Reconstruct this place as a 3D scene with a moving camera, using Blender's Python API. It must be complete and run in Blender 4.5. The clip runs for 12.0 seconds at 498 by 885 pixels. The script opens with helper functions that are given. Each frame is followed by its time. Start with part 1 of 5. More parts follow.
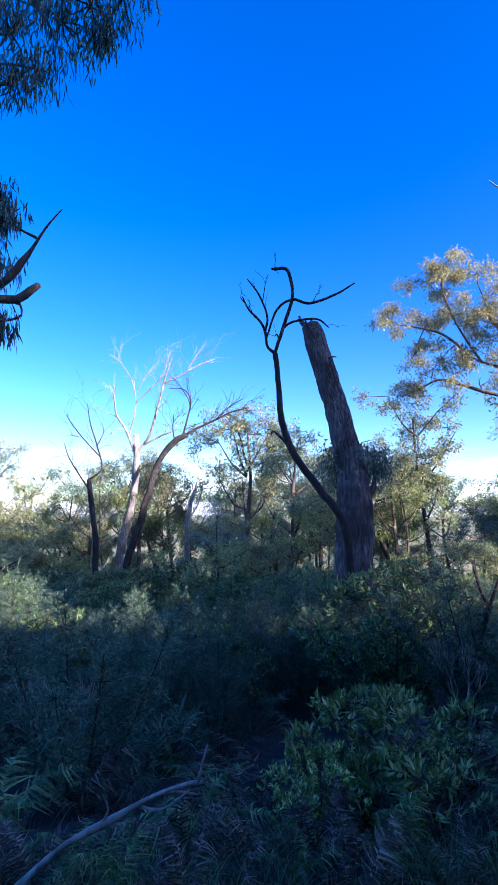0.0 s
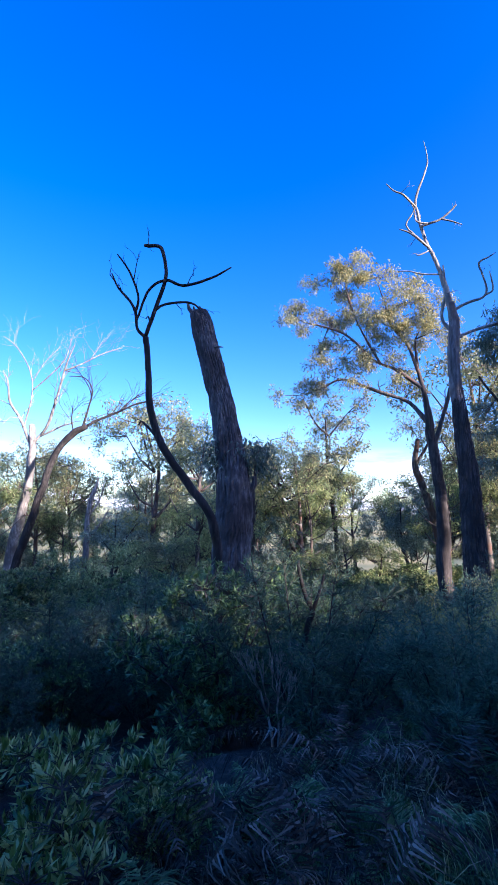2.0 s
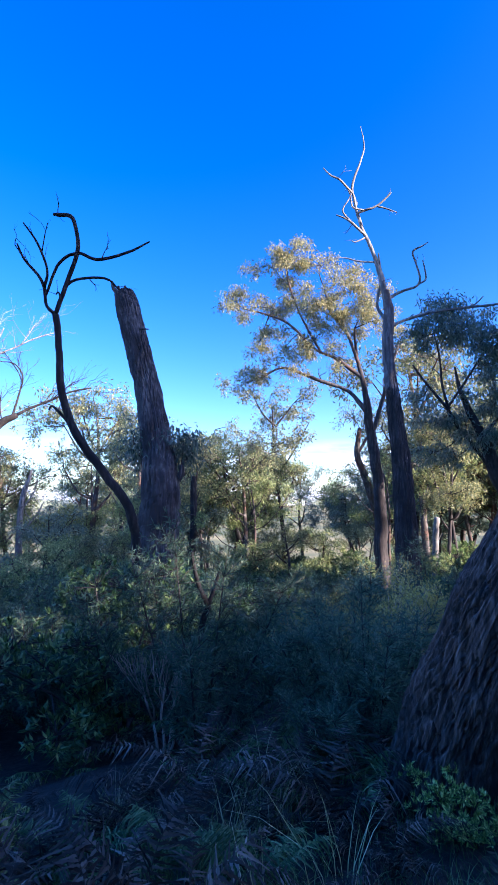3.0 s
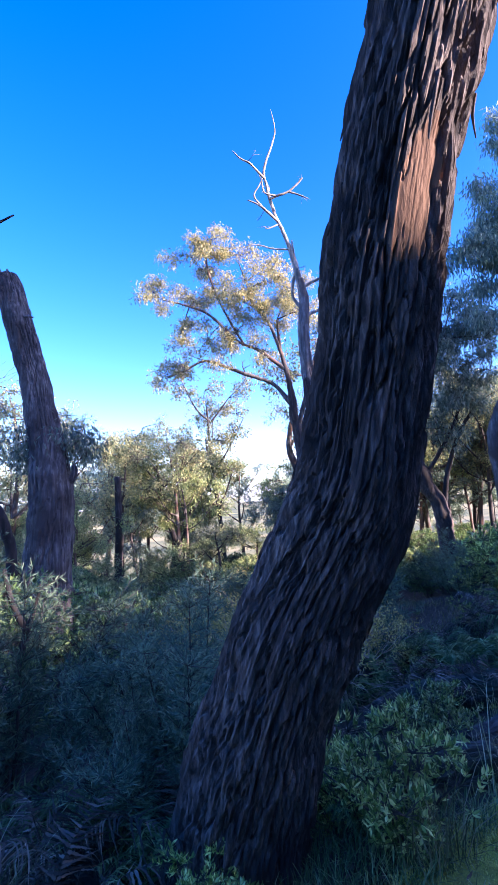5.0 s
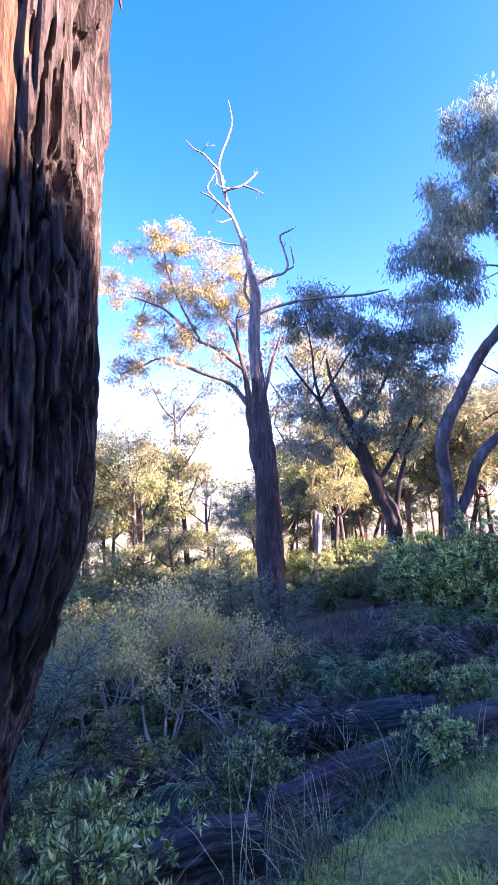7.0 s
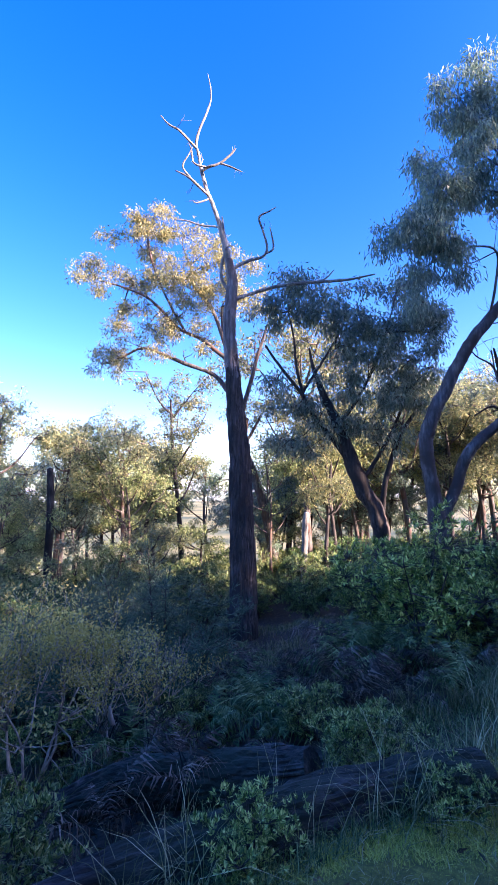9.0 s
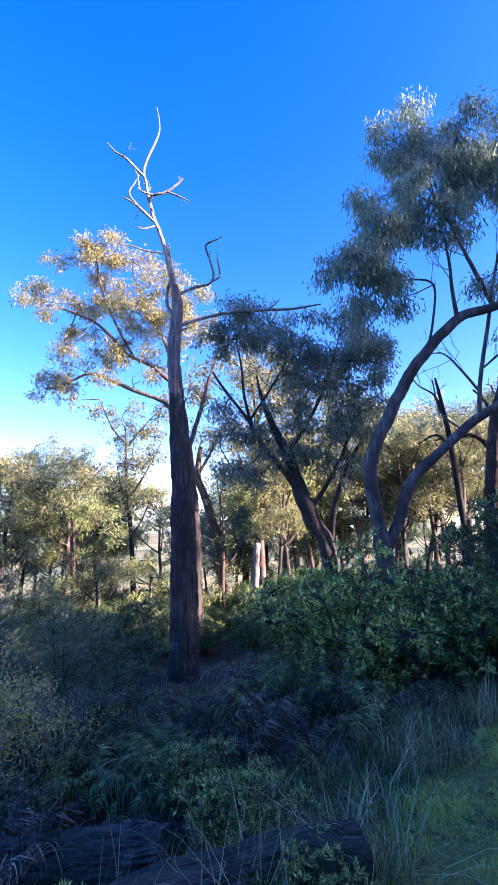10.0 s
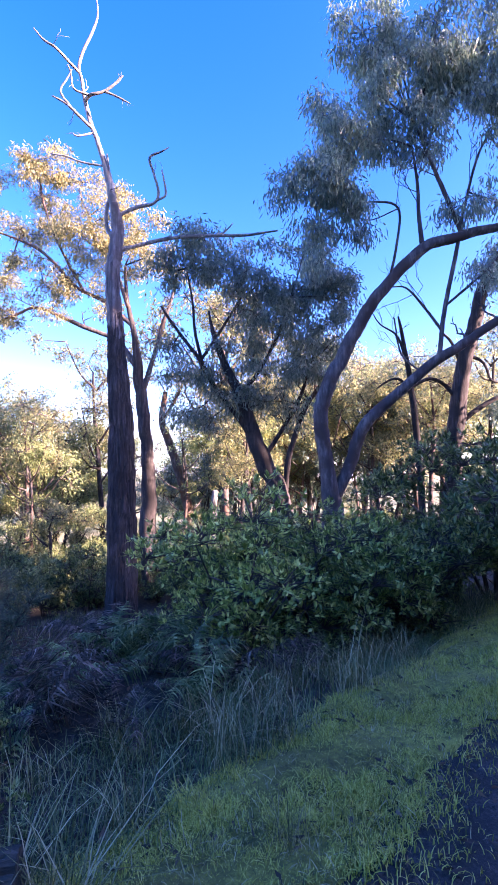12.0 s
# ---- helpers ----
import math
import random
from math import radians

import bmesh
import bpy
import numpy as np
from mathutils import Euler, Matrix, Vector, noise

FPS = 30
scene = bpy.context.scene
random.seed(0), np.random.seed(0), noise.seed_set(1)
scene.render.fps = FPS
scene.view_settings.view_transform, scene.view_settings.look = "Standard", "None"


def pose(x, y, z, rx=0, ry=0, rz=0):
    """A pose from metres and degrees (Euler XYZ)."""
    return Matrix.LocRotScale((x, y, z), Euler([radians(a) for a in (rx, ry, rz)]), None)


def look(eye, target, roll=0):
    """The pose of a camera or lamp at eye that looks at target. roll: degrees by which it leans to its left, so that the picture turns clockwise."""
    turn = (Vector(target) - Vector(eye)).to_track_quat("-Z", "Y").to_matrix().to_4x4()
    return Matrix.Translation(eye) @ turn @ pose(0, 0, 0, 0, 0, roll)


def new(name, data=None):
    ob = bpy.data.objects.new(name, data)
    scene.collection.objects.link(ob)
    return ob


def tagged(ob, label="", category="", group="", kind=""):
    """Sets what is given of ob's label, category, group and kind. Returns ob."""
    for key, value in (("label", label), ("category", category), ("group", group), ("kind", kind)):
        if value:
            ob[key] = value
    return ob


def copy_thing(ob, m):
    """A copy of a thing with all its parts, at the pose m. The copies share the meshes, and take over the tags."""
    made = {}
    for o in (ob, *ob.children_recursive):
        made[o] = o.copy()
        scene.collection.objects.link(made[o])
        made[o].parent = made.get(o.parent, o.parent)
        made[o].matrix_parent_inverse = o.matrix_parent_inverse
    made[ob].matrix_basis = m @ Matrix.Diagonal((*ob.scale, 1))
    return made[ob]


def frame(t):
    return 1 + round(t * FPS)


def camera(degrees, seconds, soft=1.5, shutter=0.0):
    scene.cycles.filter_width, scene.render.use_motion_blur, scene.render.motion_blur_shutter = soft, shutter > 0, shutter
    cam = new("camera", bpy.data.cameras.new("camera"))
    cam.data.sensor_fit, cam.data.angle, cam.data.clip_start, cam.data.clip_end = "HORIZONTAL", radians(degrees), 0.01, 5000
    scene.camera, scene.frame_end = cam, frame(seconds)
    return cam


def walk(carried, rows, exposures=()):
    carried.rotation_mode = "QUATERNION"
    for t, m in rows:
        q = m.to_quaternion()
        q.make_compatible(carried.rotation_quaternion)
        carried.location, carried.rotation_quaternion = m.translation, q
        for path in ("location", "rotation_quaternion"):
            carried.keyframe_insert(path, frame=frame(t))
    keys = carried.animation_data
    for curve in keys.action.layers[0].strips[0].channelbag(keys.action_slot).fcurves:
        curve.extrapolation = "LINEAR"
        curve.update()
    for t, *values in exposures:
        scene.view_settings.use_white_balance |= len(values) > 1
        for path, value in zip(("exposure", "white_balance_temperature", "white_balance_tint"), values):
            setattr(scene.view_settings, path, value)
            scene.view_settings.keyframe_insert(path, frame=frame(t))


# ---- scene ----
cam = camera(56.7, 12.0)
METRES, EYE, TILT, LEAN, TURN = 9.5, 1.5, 8.5, 0.0, 0.0
ROWS = [
    (0.0, 0.0, 0.0, 0.0, 0.0, 0.0, -0.0),
    (0.5, 0.0371, 0.0126, -0.0011, -0.35, 0.06, -0.72),
    (1.0, 0.0777, 0.0313, -0.0052, -2.7, -0.05, -0.96),
    (1.5, 0.1203, 0.0447, -0.0076, -5.93, -0.03, -1.29),
    (2.0, 0.1625, 0.0656, -0.0113, -8.39, -0.18, -1.59),
    (2.5, 0.2059, 0.0814, -0.0167, -11.32, -0.81, -1.75),
    (4.5, 0.3629, 0.143, -0.0303, -18.88, -1.31, 0.17),
    (5.0, 0.3935, 0.1388, -0.0304, -20.09, -1.33, 0.33),
    (5.5, 0.4258, 0.1351, -0.0299, -21.0, -1.22, 0.79),
    (6.0, 0.4625, 0.1397, -0.0307, -21.83, -1.13, 0.83),
    (6.5, 0.5026, 0.1415, -0.0312, -21.94, -1.2, -1.42),
    (7.0, 0.5452, 0.1466, -0.0327, -22.07, -1.06, -1.35),
    (9.0, 0.7118, 0.1808, -0.0424, -20.22, -1.48, -2.08),
    (9.5, 0.7512, 0.1887, -0.0477, -21.96, 2.15, -2.15),
    (10.0, 0.7917, 0.1927, -0.05, -24.5, 2.5, -2.24),
    (10.5, 0.8291, 0.1933, -0.0535, -24.93, 2.45, -2.54),
    (11.0, 0.8709, 0.2018, -0.0606, -26.46, 2.28, -2.43),
    (11.5, 0.9137, 0.2064, -0.066, -25.87, 0.15, -1.8),
    (12.0, 0.9587, 0.2216, -0.0759, -25.7, -3.35, -3.23),
]
EXPOSURES = [(0.0, 1.75, 5300, 26), (2.7, 1.85, 5400, 27), (4.5, 2.25, 5500, 33), (6.0, 2.93, 6150, 50), (7.2, 3.25, 6500, 57), (9.0, 2.43, 6100, 38), (10.5, 2.43, 5950, 37), (12.0, 2.88, 6350, 54)]
walk(cam, [(t, pose(0, 0, EYE, TILT, LEAN, TURN) @ pose(METRES * x, METRES * y, METRES * z, 90 + pitch, roll, yaw)) for t, x, y, z, yaw, pitch, roll in ROWS], EXPOSURES)

# ---- light: low warm sun from behind, clear sky ----
SUN_ELEV, SUN_AZ = radians(20.0), math.atan2(0.72, -0.69)
sun_dir = Vector((math.sin(SUN_AZ) * math.cos(SUN_ELEV), math.cos(SUN_AZ) * math.cos(SUN_ELEV), math.sin(SUN_ELEV)))
sun = new("sun", bpy.data.lights.new("sun", "SUN"))
sun.data.energy, sun.data.angle, sun.data.color = 4.6, radians(0.6), (1.0, 0.86, 0.65)
sun.matrix_basis = look(sun_dir * 60, (0, 0, 0))

world = bpy.data.worlds.new("world")
scene.world = world
world.use_nodes = True
wn, wl = world.node_tree.nodes, world.node_tree.links
sky = wn.new("ShaderNodeTexSky")
sky.sky_type, sky.sun_disc = "NISHITA", False
sky.sun_elevation, sky.sun_rotation = SUN_ELEV, SUN_AZ
sky.air_density, sky.dust_density, sky.ozone_density = 1.0, 0.8, 2.0
hs = wn.new("ShaderNodeHueSaturation")
hs.inputs["Saturation"].default_value = 1.46
hs.inputs["Hue"].default_value = 0.5175
wl.new(sky.outputs[0], hs.inputs["Color"])
# low clouds over the far plain
tc = wn.new("ShaderNodeTexCoord")
sep = wn.new("ShaderNodeSeparateXYZ")
wl.new(tc.outputs["Generated"], sep.inputs[0])
mp = wn.new("ShaderNodeMapping")
mp.inputs["Scale"].default_value = (3.2, 3.2, 16.0)
wl.new(tc.outputs["Generated"], mp.inputs[0])
cn = wn.new("ShaderNodeTexNoise")
cn.inputs["Scale"].default_value, cn.inputs["Detail"].default_value = 2.2, 7.0
wl.new(mp.outputs[0], cn.inputs["Vector"])
cr = wn.new("ShaderNodeValToRGB")
cr.color_ramp.elements[0].position, cr.color_ramp.elements[1].position = 0.48, 0.66
wl.new(cn.outputs[0], cr.inputs[0])
band = wn.new("ShaderNodeMapRange")
band.inputs[1].default_value, band.inputs[2].default_value = 0.13, 0.02
wl.new(sep.outputs[2], band.inputs[0])
mul = wn.new("ShaderNodeMath")
mul.operation = "MULTIPLY"
wl.new(cr.outputs[0], mul.inputs[0])
wl.new(band.outputs[0], mul.inputs[1])
cm = wn.new("ShaderNodeMix")
cm.data_type = "RGBA"
cm.inputs[7].default_value = (9.0, 9.2, 10.0, 1)
wl.new(mul.outputs[0], cm.inputs[0])
wl.new(hs.outputs[0], cm.inputs[6])
wl.new(cm.outputs[2], wn["Background"].inputs[0])
wn["Background"].inputs[1].default_value = 0.11


# ---- materials ----
def nodes_of(name):
    m = bpy.data.materials.new(name)
    m.use_nodes = True
    return m, m.node_tree.nodes, m.node_tree.links, m.node_tree.nodes["Principled BSDF"]


def ramp_of(n, l, source, stops):
    r = n.new("ShaderNodeValToRGB")
    while len(r.color_ramp.elements) < len(stops):
        r.color_ramp.elements.new(0.5)
    for e, (p, c) in zip(r.color_ramp.elements, stops):
        e.position, e.color = p, (*c, 1)
    l.new(source, r.inputs[0])
    return r.outputs[0]


def bark(name, dark, mid, light, grain=(14, 14, 1.6), bump=0.6, patch=None, scale=1.0):
    """Fibrous bark: streaks along the stem, larger stains over them."""
    m, n, l, b = nodes_of(name)
    tc = n.new("ShaderNodeTexCoord")
    mp = n.new("ShaderNodeMapping")
    mp.inputs["Scale"].default_value = [g * scale for g in grain]
    l.new(tc.outputs["Object"], mp.inputs[0])
    a = n.new("ShaderNodeTexNoise")
    a.inputs["Scale"].default_value, a.inputs["Detail"].default_value, a.inputs["Roughness"].default_value = 1.0, 8, 0.65
    l.new(mp.outputs[0], a.inputs["Vector"])
    col = ramp_of(n, l, a.outputs[0], [(0.3, dark), (0.5, mid), (0.72, light)])
    big = n.new("ShaderNodeTexNoise")
    big.inputs["Scale"].default_value, big.inputs["Detail"].default_value = 1.3, 4
    l.new(tc.outputs["Object"], big.inputs["Vector"])
    mix = n.new("ShaderNodeMix")
    mix.data_type = "RGBA"
    stain = ramp_of(n, l, big.outputs[0], [(0.46, (0, 0, 0)), (0.62, (1, 1, 1))])
    l.new(stain, mix.inputs[0])
    l.new(col, mix.inputs[6])
    mix.inputs[7].default_value = (*(patch or [c * 0.6 for c in mid]), 1)
    l.new(mix.outputs[2], b.inputs["Base Color"])
    b.inputs["Roughness"].default_value = 0.92
    bp = n.new("ShaderNodeBump")
    bp.inputs["Strength"].default_value, bp.inputs["Distance"].default_value = bump, 0.03
    l.new(a.outputs[0], bp.inputs["Height"])
    l.new(bp.outputs[0], b.inputs["Normal"])
    return m


def leaf(name, c0, c1, c2, rough=0.5, through_light=0.4, gloss=0.35, vary=0.35):
    """Leaves that vary from one to the next and let some light through."""
    m, n, l, b = nodes_of(name)
    g = n.new("ShaderNodeNewGeometry")
    col = ramp_of(n, l, g.outputs["Random Per Island"], [(0.0, c0), (0.55, c1), (1.0, c2)])
    o = n.new("ShaderNodeObjectInfo")
    h = n.new("ShaderNodeHueSaturation")
    mr = n.new("ShaderNodeMapRange")
    mr.inputs[3].default_value, mr.inputs[4].default_value = 1 - vary, 1 + vary
    l.new(o.outputs["Random"], mr.inputs[0])
    l.new(mr.outputs[0], h.inputs["Value"])
    l.new(col, h.inputs["Color"])
    l.new(h.outputs[0], b.inputs["Base Color"])
    b.inputs["Roughness"].default_value = rough
    b.inputs["Specular IOR Level"].default_value = gloss
    t = n.new("ShaderNodeBsdfTranslucent")
    l.new(h.outputs[0], t.inputs["Color"])
    x = n.new("ShaderNodeMixShader")
    x.inputs[0].default_value = through_light
    l.new(b.outputs[0], x.inputs[1])
    l.new(t.outputs[0], x.inputs[2])
    l.new(x.outputs[0], n["Material Output"].inputs[0])
    return m


BARK_NEAR = bark("ironbark", (0.015, 0.012, 0.01), (0.09, 0.069, 0.058), (0.3, 0.24, 0.205), (30, 30, 4.5), 1.0, (0.05, 0.038, 0.032))
BARK_SCAR = bark("bare_bark_scar", (0.09, 0.045, 0.024), (0.18, 0.1, 0.056), (0.27, 0.17, 0.105), (26, 26, 2.4), 0.5, (0.13, 0.07, 0.04))
BARK_CURVED = bark("grey_smooth_bark", (0.035, 0.034, 0.036), (0.095, 0.092, 0.092), (0.24, 0.225, 0.215), (9, 9, 1.6), 0.6, (0.06, 0.05, 0.048))
BARK_DARK = bark("dark_bark", (0.018, 0.014, 0.013), (0.07, 0.055, 0.048), (0.17, 0.14, 0.12), (12, 12, 1.2), 0.8)
BARK_BROKEN = bark("weathered_stringy_bark", (0.03, 0.027, 0.026), (0.12, 0.105, 0.098), (0.31, 0.275, 0.255), (16, 16, 1.0), 1.0, (0.062, 0.05, 0.046))
BARK_SMOOTH = bark("smooth_gum_bark", (0.035, 0.03, 0.028), (0.11, 0.092, 0.08), (0.3, 0.255, 0.22), (9, 9, 1.6), 0.5, (0.15, 0.085, 0.06))
DEAD_GREY = bark("bleached_dead_wood", (0.08, 0.07, 0.06), (0.32, 0.285, 0.25), (0.66, 0.61, 0.54), (14, 14, 2), 0.4)
UPPER_STEM = bark("peeled_grey_stem", (0.05, 0.045, 0.046), (0.17, 0.15, 0.145), (0.4, 0.365, 0.345), (10, 10, 1.2), 0.7, (0.12, 0.09, 0.08))
DEAD_DARK = bark("dark_dead_wood", (0.012, 0.01, 0.009), (0.04, 0.033, 0.03), (0.12, 0.1, 0.09), (14, 14, 2), 0.5)
LOG_WOOD = bark("rotting_log", (0.01, 0.008, 0.008), (0.045, 0.036, 0.03), (0.2, 0.165, 0.14), (2.5, 14, 14), 1.0, (0.03, 0.04, 0.022))
TWIG = bark("pale_twig", (0.27, 0.2, 0.15), (0.52, 0.41, 0.31), (0.74, 0.62, 0.5), (20, 20, 4), 0.3)
LEAF_GUM = leaf("gum_leaf", (0.18, 0.205, 0.11), (0.4, 0.38, 0.17), (0.68, 0.54, 0.22), 0.42, 0.5, 0.4)
LEAF_DARKGUM = leaf("grey_green_gum_leaf", (0.11, 0.18, 0.135), (0.23, 0.33, 0.235), (0.44, 0.5, 0.345), 0.34, 0.45, 0.6)
LEAF_FARGUM = leaf("olive_gum_leaf", (0.15, 0.2, 0.11), (0.34, 0.365, 0.17), (0.62, 0.55, 0.24), 0.42, 0.5, 0.4)
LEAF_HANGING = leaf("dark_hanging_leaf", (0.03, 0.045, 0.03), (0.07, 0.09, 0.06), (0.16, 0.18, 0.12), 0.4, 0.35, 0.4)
LEAF_YELLOW = leaf("yellow_green_leaf", (0.15, 0.21, 0.085), (0.32, 0.38, 0.15), (0.58, 0.58, 0.24), 0.5, 0.5)
LEAF_SHRUB = leaf("shrub_leaf", (0.032, 0.07, 0.02), (0.095, 0.175, 0.048), (0.36, 0.45, 0.15), 0.38, 0.25, 0.5)
LEAF_FRESH = leaf("fresh_shrub_leaf", (0.06, 0.115, 0.022), (0.27, 0.38, 0.085), (0.88, 0.88, 0.34), 0.34, 0.28, 0.55)
LEAF_BANK = leaf("yellowish_shrub_leaf", (0.06, 0.115, 0.02), (0.24, 0.33, 0.07), (0.72, 0.74, 0.24), 0.38, 0.28, 0.5)
LEAF_FINE = leaf("feathery_wattle_leaf", (0.05, 0.105, 0.065), (0.125, 0.205, 0.125), (0.27, 0.355, 0.2), 0.55)
LEAF_RUST = leaf("dry_orange_leaf", (0.48, 0.375, 0.1), (0.73, 0.565, 0.16), (0.89, 0.745, 0.28), 0.6, 0.4, 0.2)
FERN_GREEN = leaf("green_bracken", (0.04, 0.08, 0.03), (0.12, 0.19, 0.065), (0.32, 0.4, 0.17), 0.5, 0.3, 0.25, 0.4)
FERN_BROWN = leaf("dead_bracken", (0.026, 0.018, 0.013), (0.085, 0.06, 0.043), (0.34, 0.265, 0.2), 0.6, 0.25, 0.2, 0.6)
GRASS_DRY = leaf("long_dry_grass", (0.06, 0.078, 0.02), (0.2, 0.22, 0.075), (0.6, 0.54, 0.3), 0.6, 0.25)
GRASS_PALE = leaf("pale_straw_blade", (0.36, 0.37, 0.14), (0.58, 0.54, 0.24), (0.8, 0.72, 0.42), 0.6, 0.25)
GRASS_GREEN = leaf("verge_grass", (0.19, 0.215, 0.04), (0.45, 0.47, 0.08), (0.7, 0.65, 0.2), 0.5, 0.3, 0.25)


def ground_material():
    m, n, l, b = nodes_of("forest_floor")
    g = n.new("ShaderNodeNewGeometry")
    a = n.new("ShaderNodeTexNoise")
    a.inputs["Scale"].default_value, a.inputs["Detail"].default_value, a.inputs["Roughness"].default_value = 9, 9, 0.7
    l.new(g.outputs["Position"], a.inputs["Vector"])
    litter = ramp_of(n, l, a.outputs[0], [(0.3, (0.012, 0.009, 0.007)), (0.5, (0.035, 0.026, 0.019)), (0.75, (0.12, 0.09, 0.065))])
    c = n.new("ShaderNodeTexNoise")
    c.inputs["Scale"].default_value, c.inputs["Detail"].default_value = 0.012, 6
    l.new(g.outputs["Position"], c.inputs["Vector"])
    field = ramp_of(n, l, c.outputs[0], [(0.35, (0.06, 0.09, 0.04)), (0.5, (0.20, 0.19, 0.07)), (0.62, (0.34, 0.28, 0.11))])
    s = n.new("ShaderNodeSeparateXYZ")
    l.new(g.outputs["Position"], s.inputs[0])
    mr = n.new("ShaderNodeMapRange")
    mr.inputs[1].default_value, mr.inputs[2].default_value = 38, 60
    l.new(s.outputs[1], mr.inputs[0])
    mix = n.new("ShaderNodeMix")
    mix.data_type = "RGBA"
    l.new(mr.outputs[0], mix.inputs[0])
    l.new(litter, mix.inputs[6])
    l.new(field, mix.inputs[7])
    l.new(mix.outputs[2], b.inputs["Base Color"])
    b.inputs["Roughness"].default_value = 0.95
    bp = n.new("ShaderNodeBump")
    bp.inputs["Strength"].default_value, bp.inputs["Distance"].default_value = 0.8, 0.05
    l.new(a.outputs[0], bp.inputs["Height"])
    l.new(bp.outputs[0], b.inputs["Normal"])
    return m


def speckled(name, c0, c1, c2, scale, bump):
    m, n, l, b = nodes_of(name)
    g = n.new("ShaderNodeNewGeometry")
    a = n.new("ShaderNodeTexNoise")
    a.inputs["Scale"].default_value, a.inputs["Detail"].default_value, a.inputs["Roughness"].default_value = scale, 8, 0.75
    l.new(g.outputs["Position"], a.inputs["Vector"])
    big = n.new("ShaderNodeTexNoise")
    big.inputs["Scale"].default_value, big.inputs["Detail"].default_value = scale * 0.08, 4
    l.new(g.outputs["Position"], big.inputs["Vector"])
    ad = n.new("ShaderNodeMath")
    ad.operation = "MULTIPLY_ADD"
    l.new(big.outputs[0], ad.inputs[0])
    ad.inputs[1].default_value = 0.6
    l.new(a.outputs[0], ad.inputs[2])
    l.new(ramp_of(n, l, ad.outputs[0], [(0.55, c0), (0.8, c1), (1.0, c2)]), b.inputs["Base Color"])
    b.inputs["Roughness"].default_value = 0.9
    bp = n.new("ShaderNodeBump")
    bp.inputs["Strength"].default_value, bp.inputs["Distance"].default_value = bump, 0.02
    l.new(a.outputs[0], bp.inputs["Height"])
    l.new(bp.outputs[0], b.inputs["Normal"])
    return m


FLOOR = ground_material()
TURF = speckled("mossy_turf", (0.05, 0.048, 0.012), (0.17, 0.175, 0.028), (0.36, 0.35, 0.06), 22, 0.9)
GRAVEL = speckled("dark_gravel", (0.009, 0.009, 0.009), (0.026, 0.025, 0.023), (0.08, 0.075, 0.068), 60, 0.9)
STONE = speckled("gravel_stone", (0.02, 0.02, 0.019), (0.055, 0.053, 0.049), (0.13, 0.123, 0.115), 30, 0.5)
LITTER = leaf("fallen_leaf", (0.04, 0.026, 0.018), (0.10, 0.065, 0.04), (0.22, 0.15, 0.09), 0.7, 0.1)


# ---- mesh helpers ----
rng = np.random.default_rng(7)


def mesh_of(name, V, Q, mat, smooth=False):
    """A mesh of quads from arrays."""
    V, Q = np.asarray(V, np.float32), np.asarray(Q, np.int32)
    me = bpy.data.meshes.new(name)
    me.vertices.add(len(V))
    me.vertices.foreach_set("co", V.ravel())
    me.loops.add(Q.size)
    me.loops.foreach_set("vertex_index", Q.ravel())
    me.polygons.add(len(Q))
    me.polygons.foreach_set("loop_start", np.arange(0, Q.size, 4, dtype=np.int32))
    me.polygons.foreach_set("use_smooth", np.full(len(Q), smooth))
    me.update(calc_edges=True)
    for k in mat if isinstance(mat, (list, tuple)) else [mat]:
        me.materials.append(k)
    return me


def part(name, me, parent, label=""):
    ob = new(name, me)
    ob.parent = parent
    return tagged(ob, label)


def thing(name, at, label, category, group="", kind=""):
    ob = new(name)
    ob.location = at
    ob.empty_display_size = 0.2
    return tagged(ob, label, category, group, kind)


def smooth_path(P, step):
    """Catmull-Rom through rows of x, y, z, radius."""
    P = np.asarray(P, float)
    P = np.vstack([2 * P[0] - P[1], P, 2 * P[-1] - P[-2]])
    out = []
    for a, b, c, d in zip(P[:-3], P[1:-2], P[2:-1], P[3:]):
        k = max(2, int(np.linalg.norm(c[:3] - b[:3]) / step) + 1)
        u = np.linspace(0, 1, k, endpoint=False)[:, None]
        out.append(0.5 * (2 * b + (c - a) * u + (2 * a - 5 * b + 4 * c - d) * u**2 + (3 * b - a - 3 * c + d) * u**3))
    out = np.vstack(out + [P[-2:-1]])
    out[:, 3] = np.maximum(out[:, 3], 0.002)
    return out


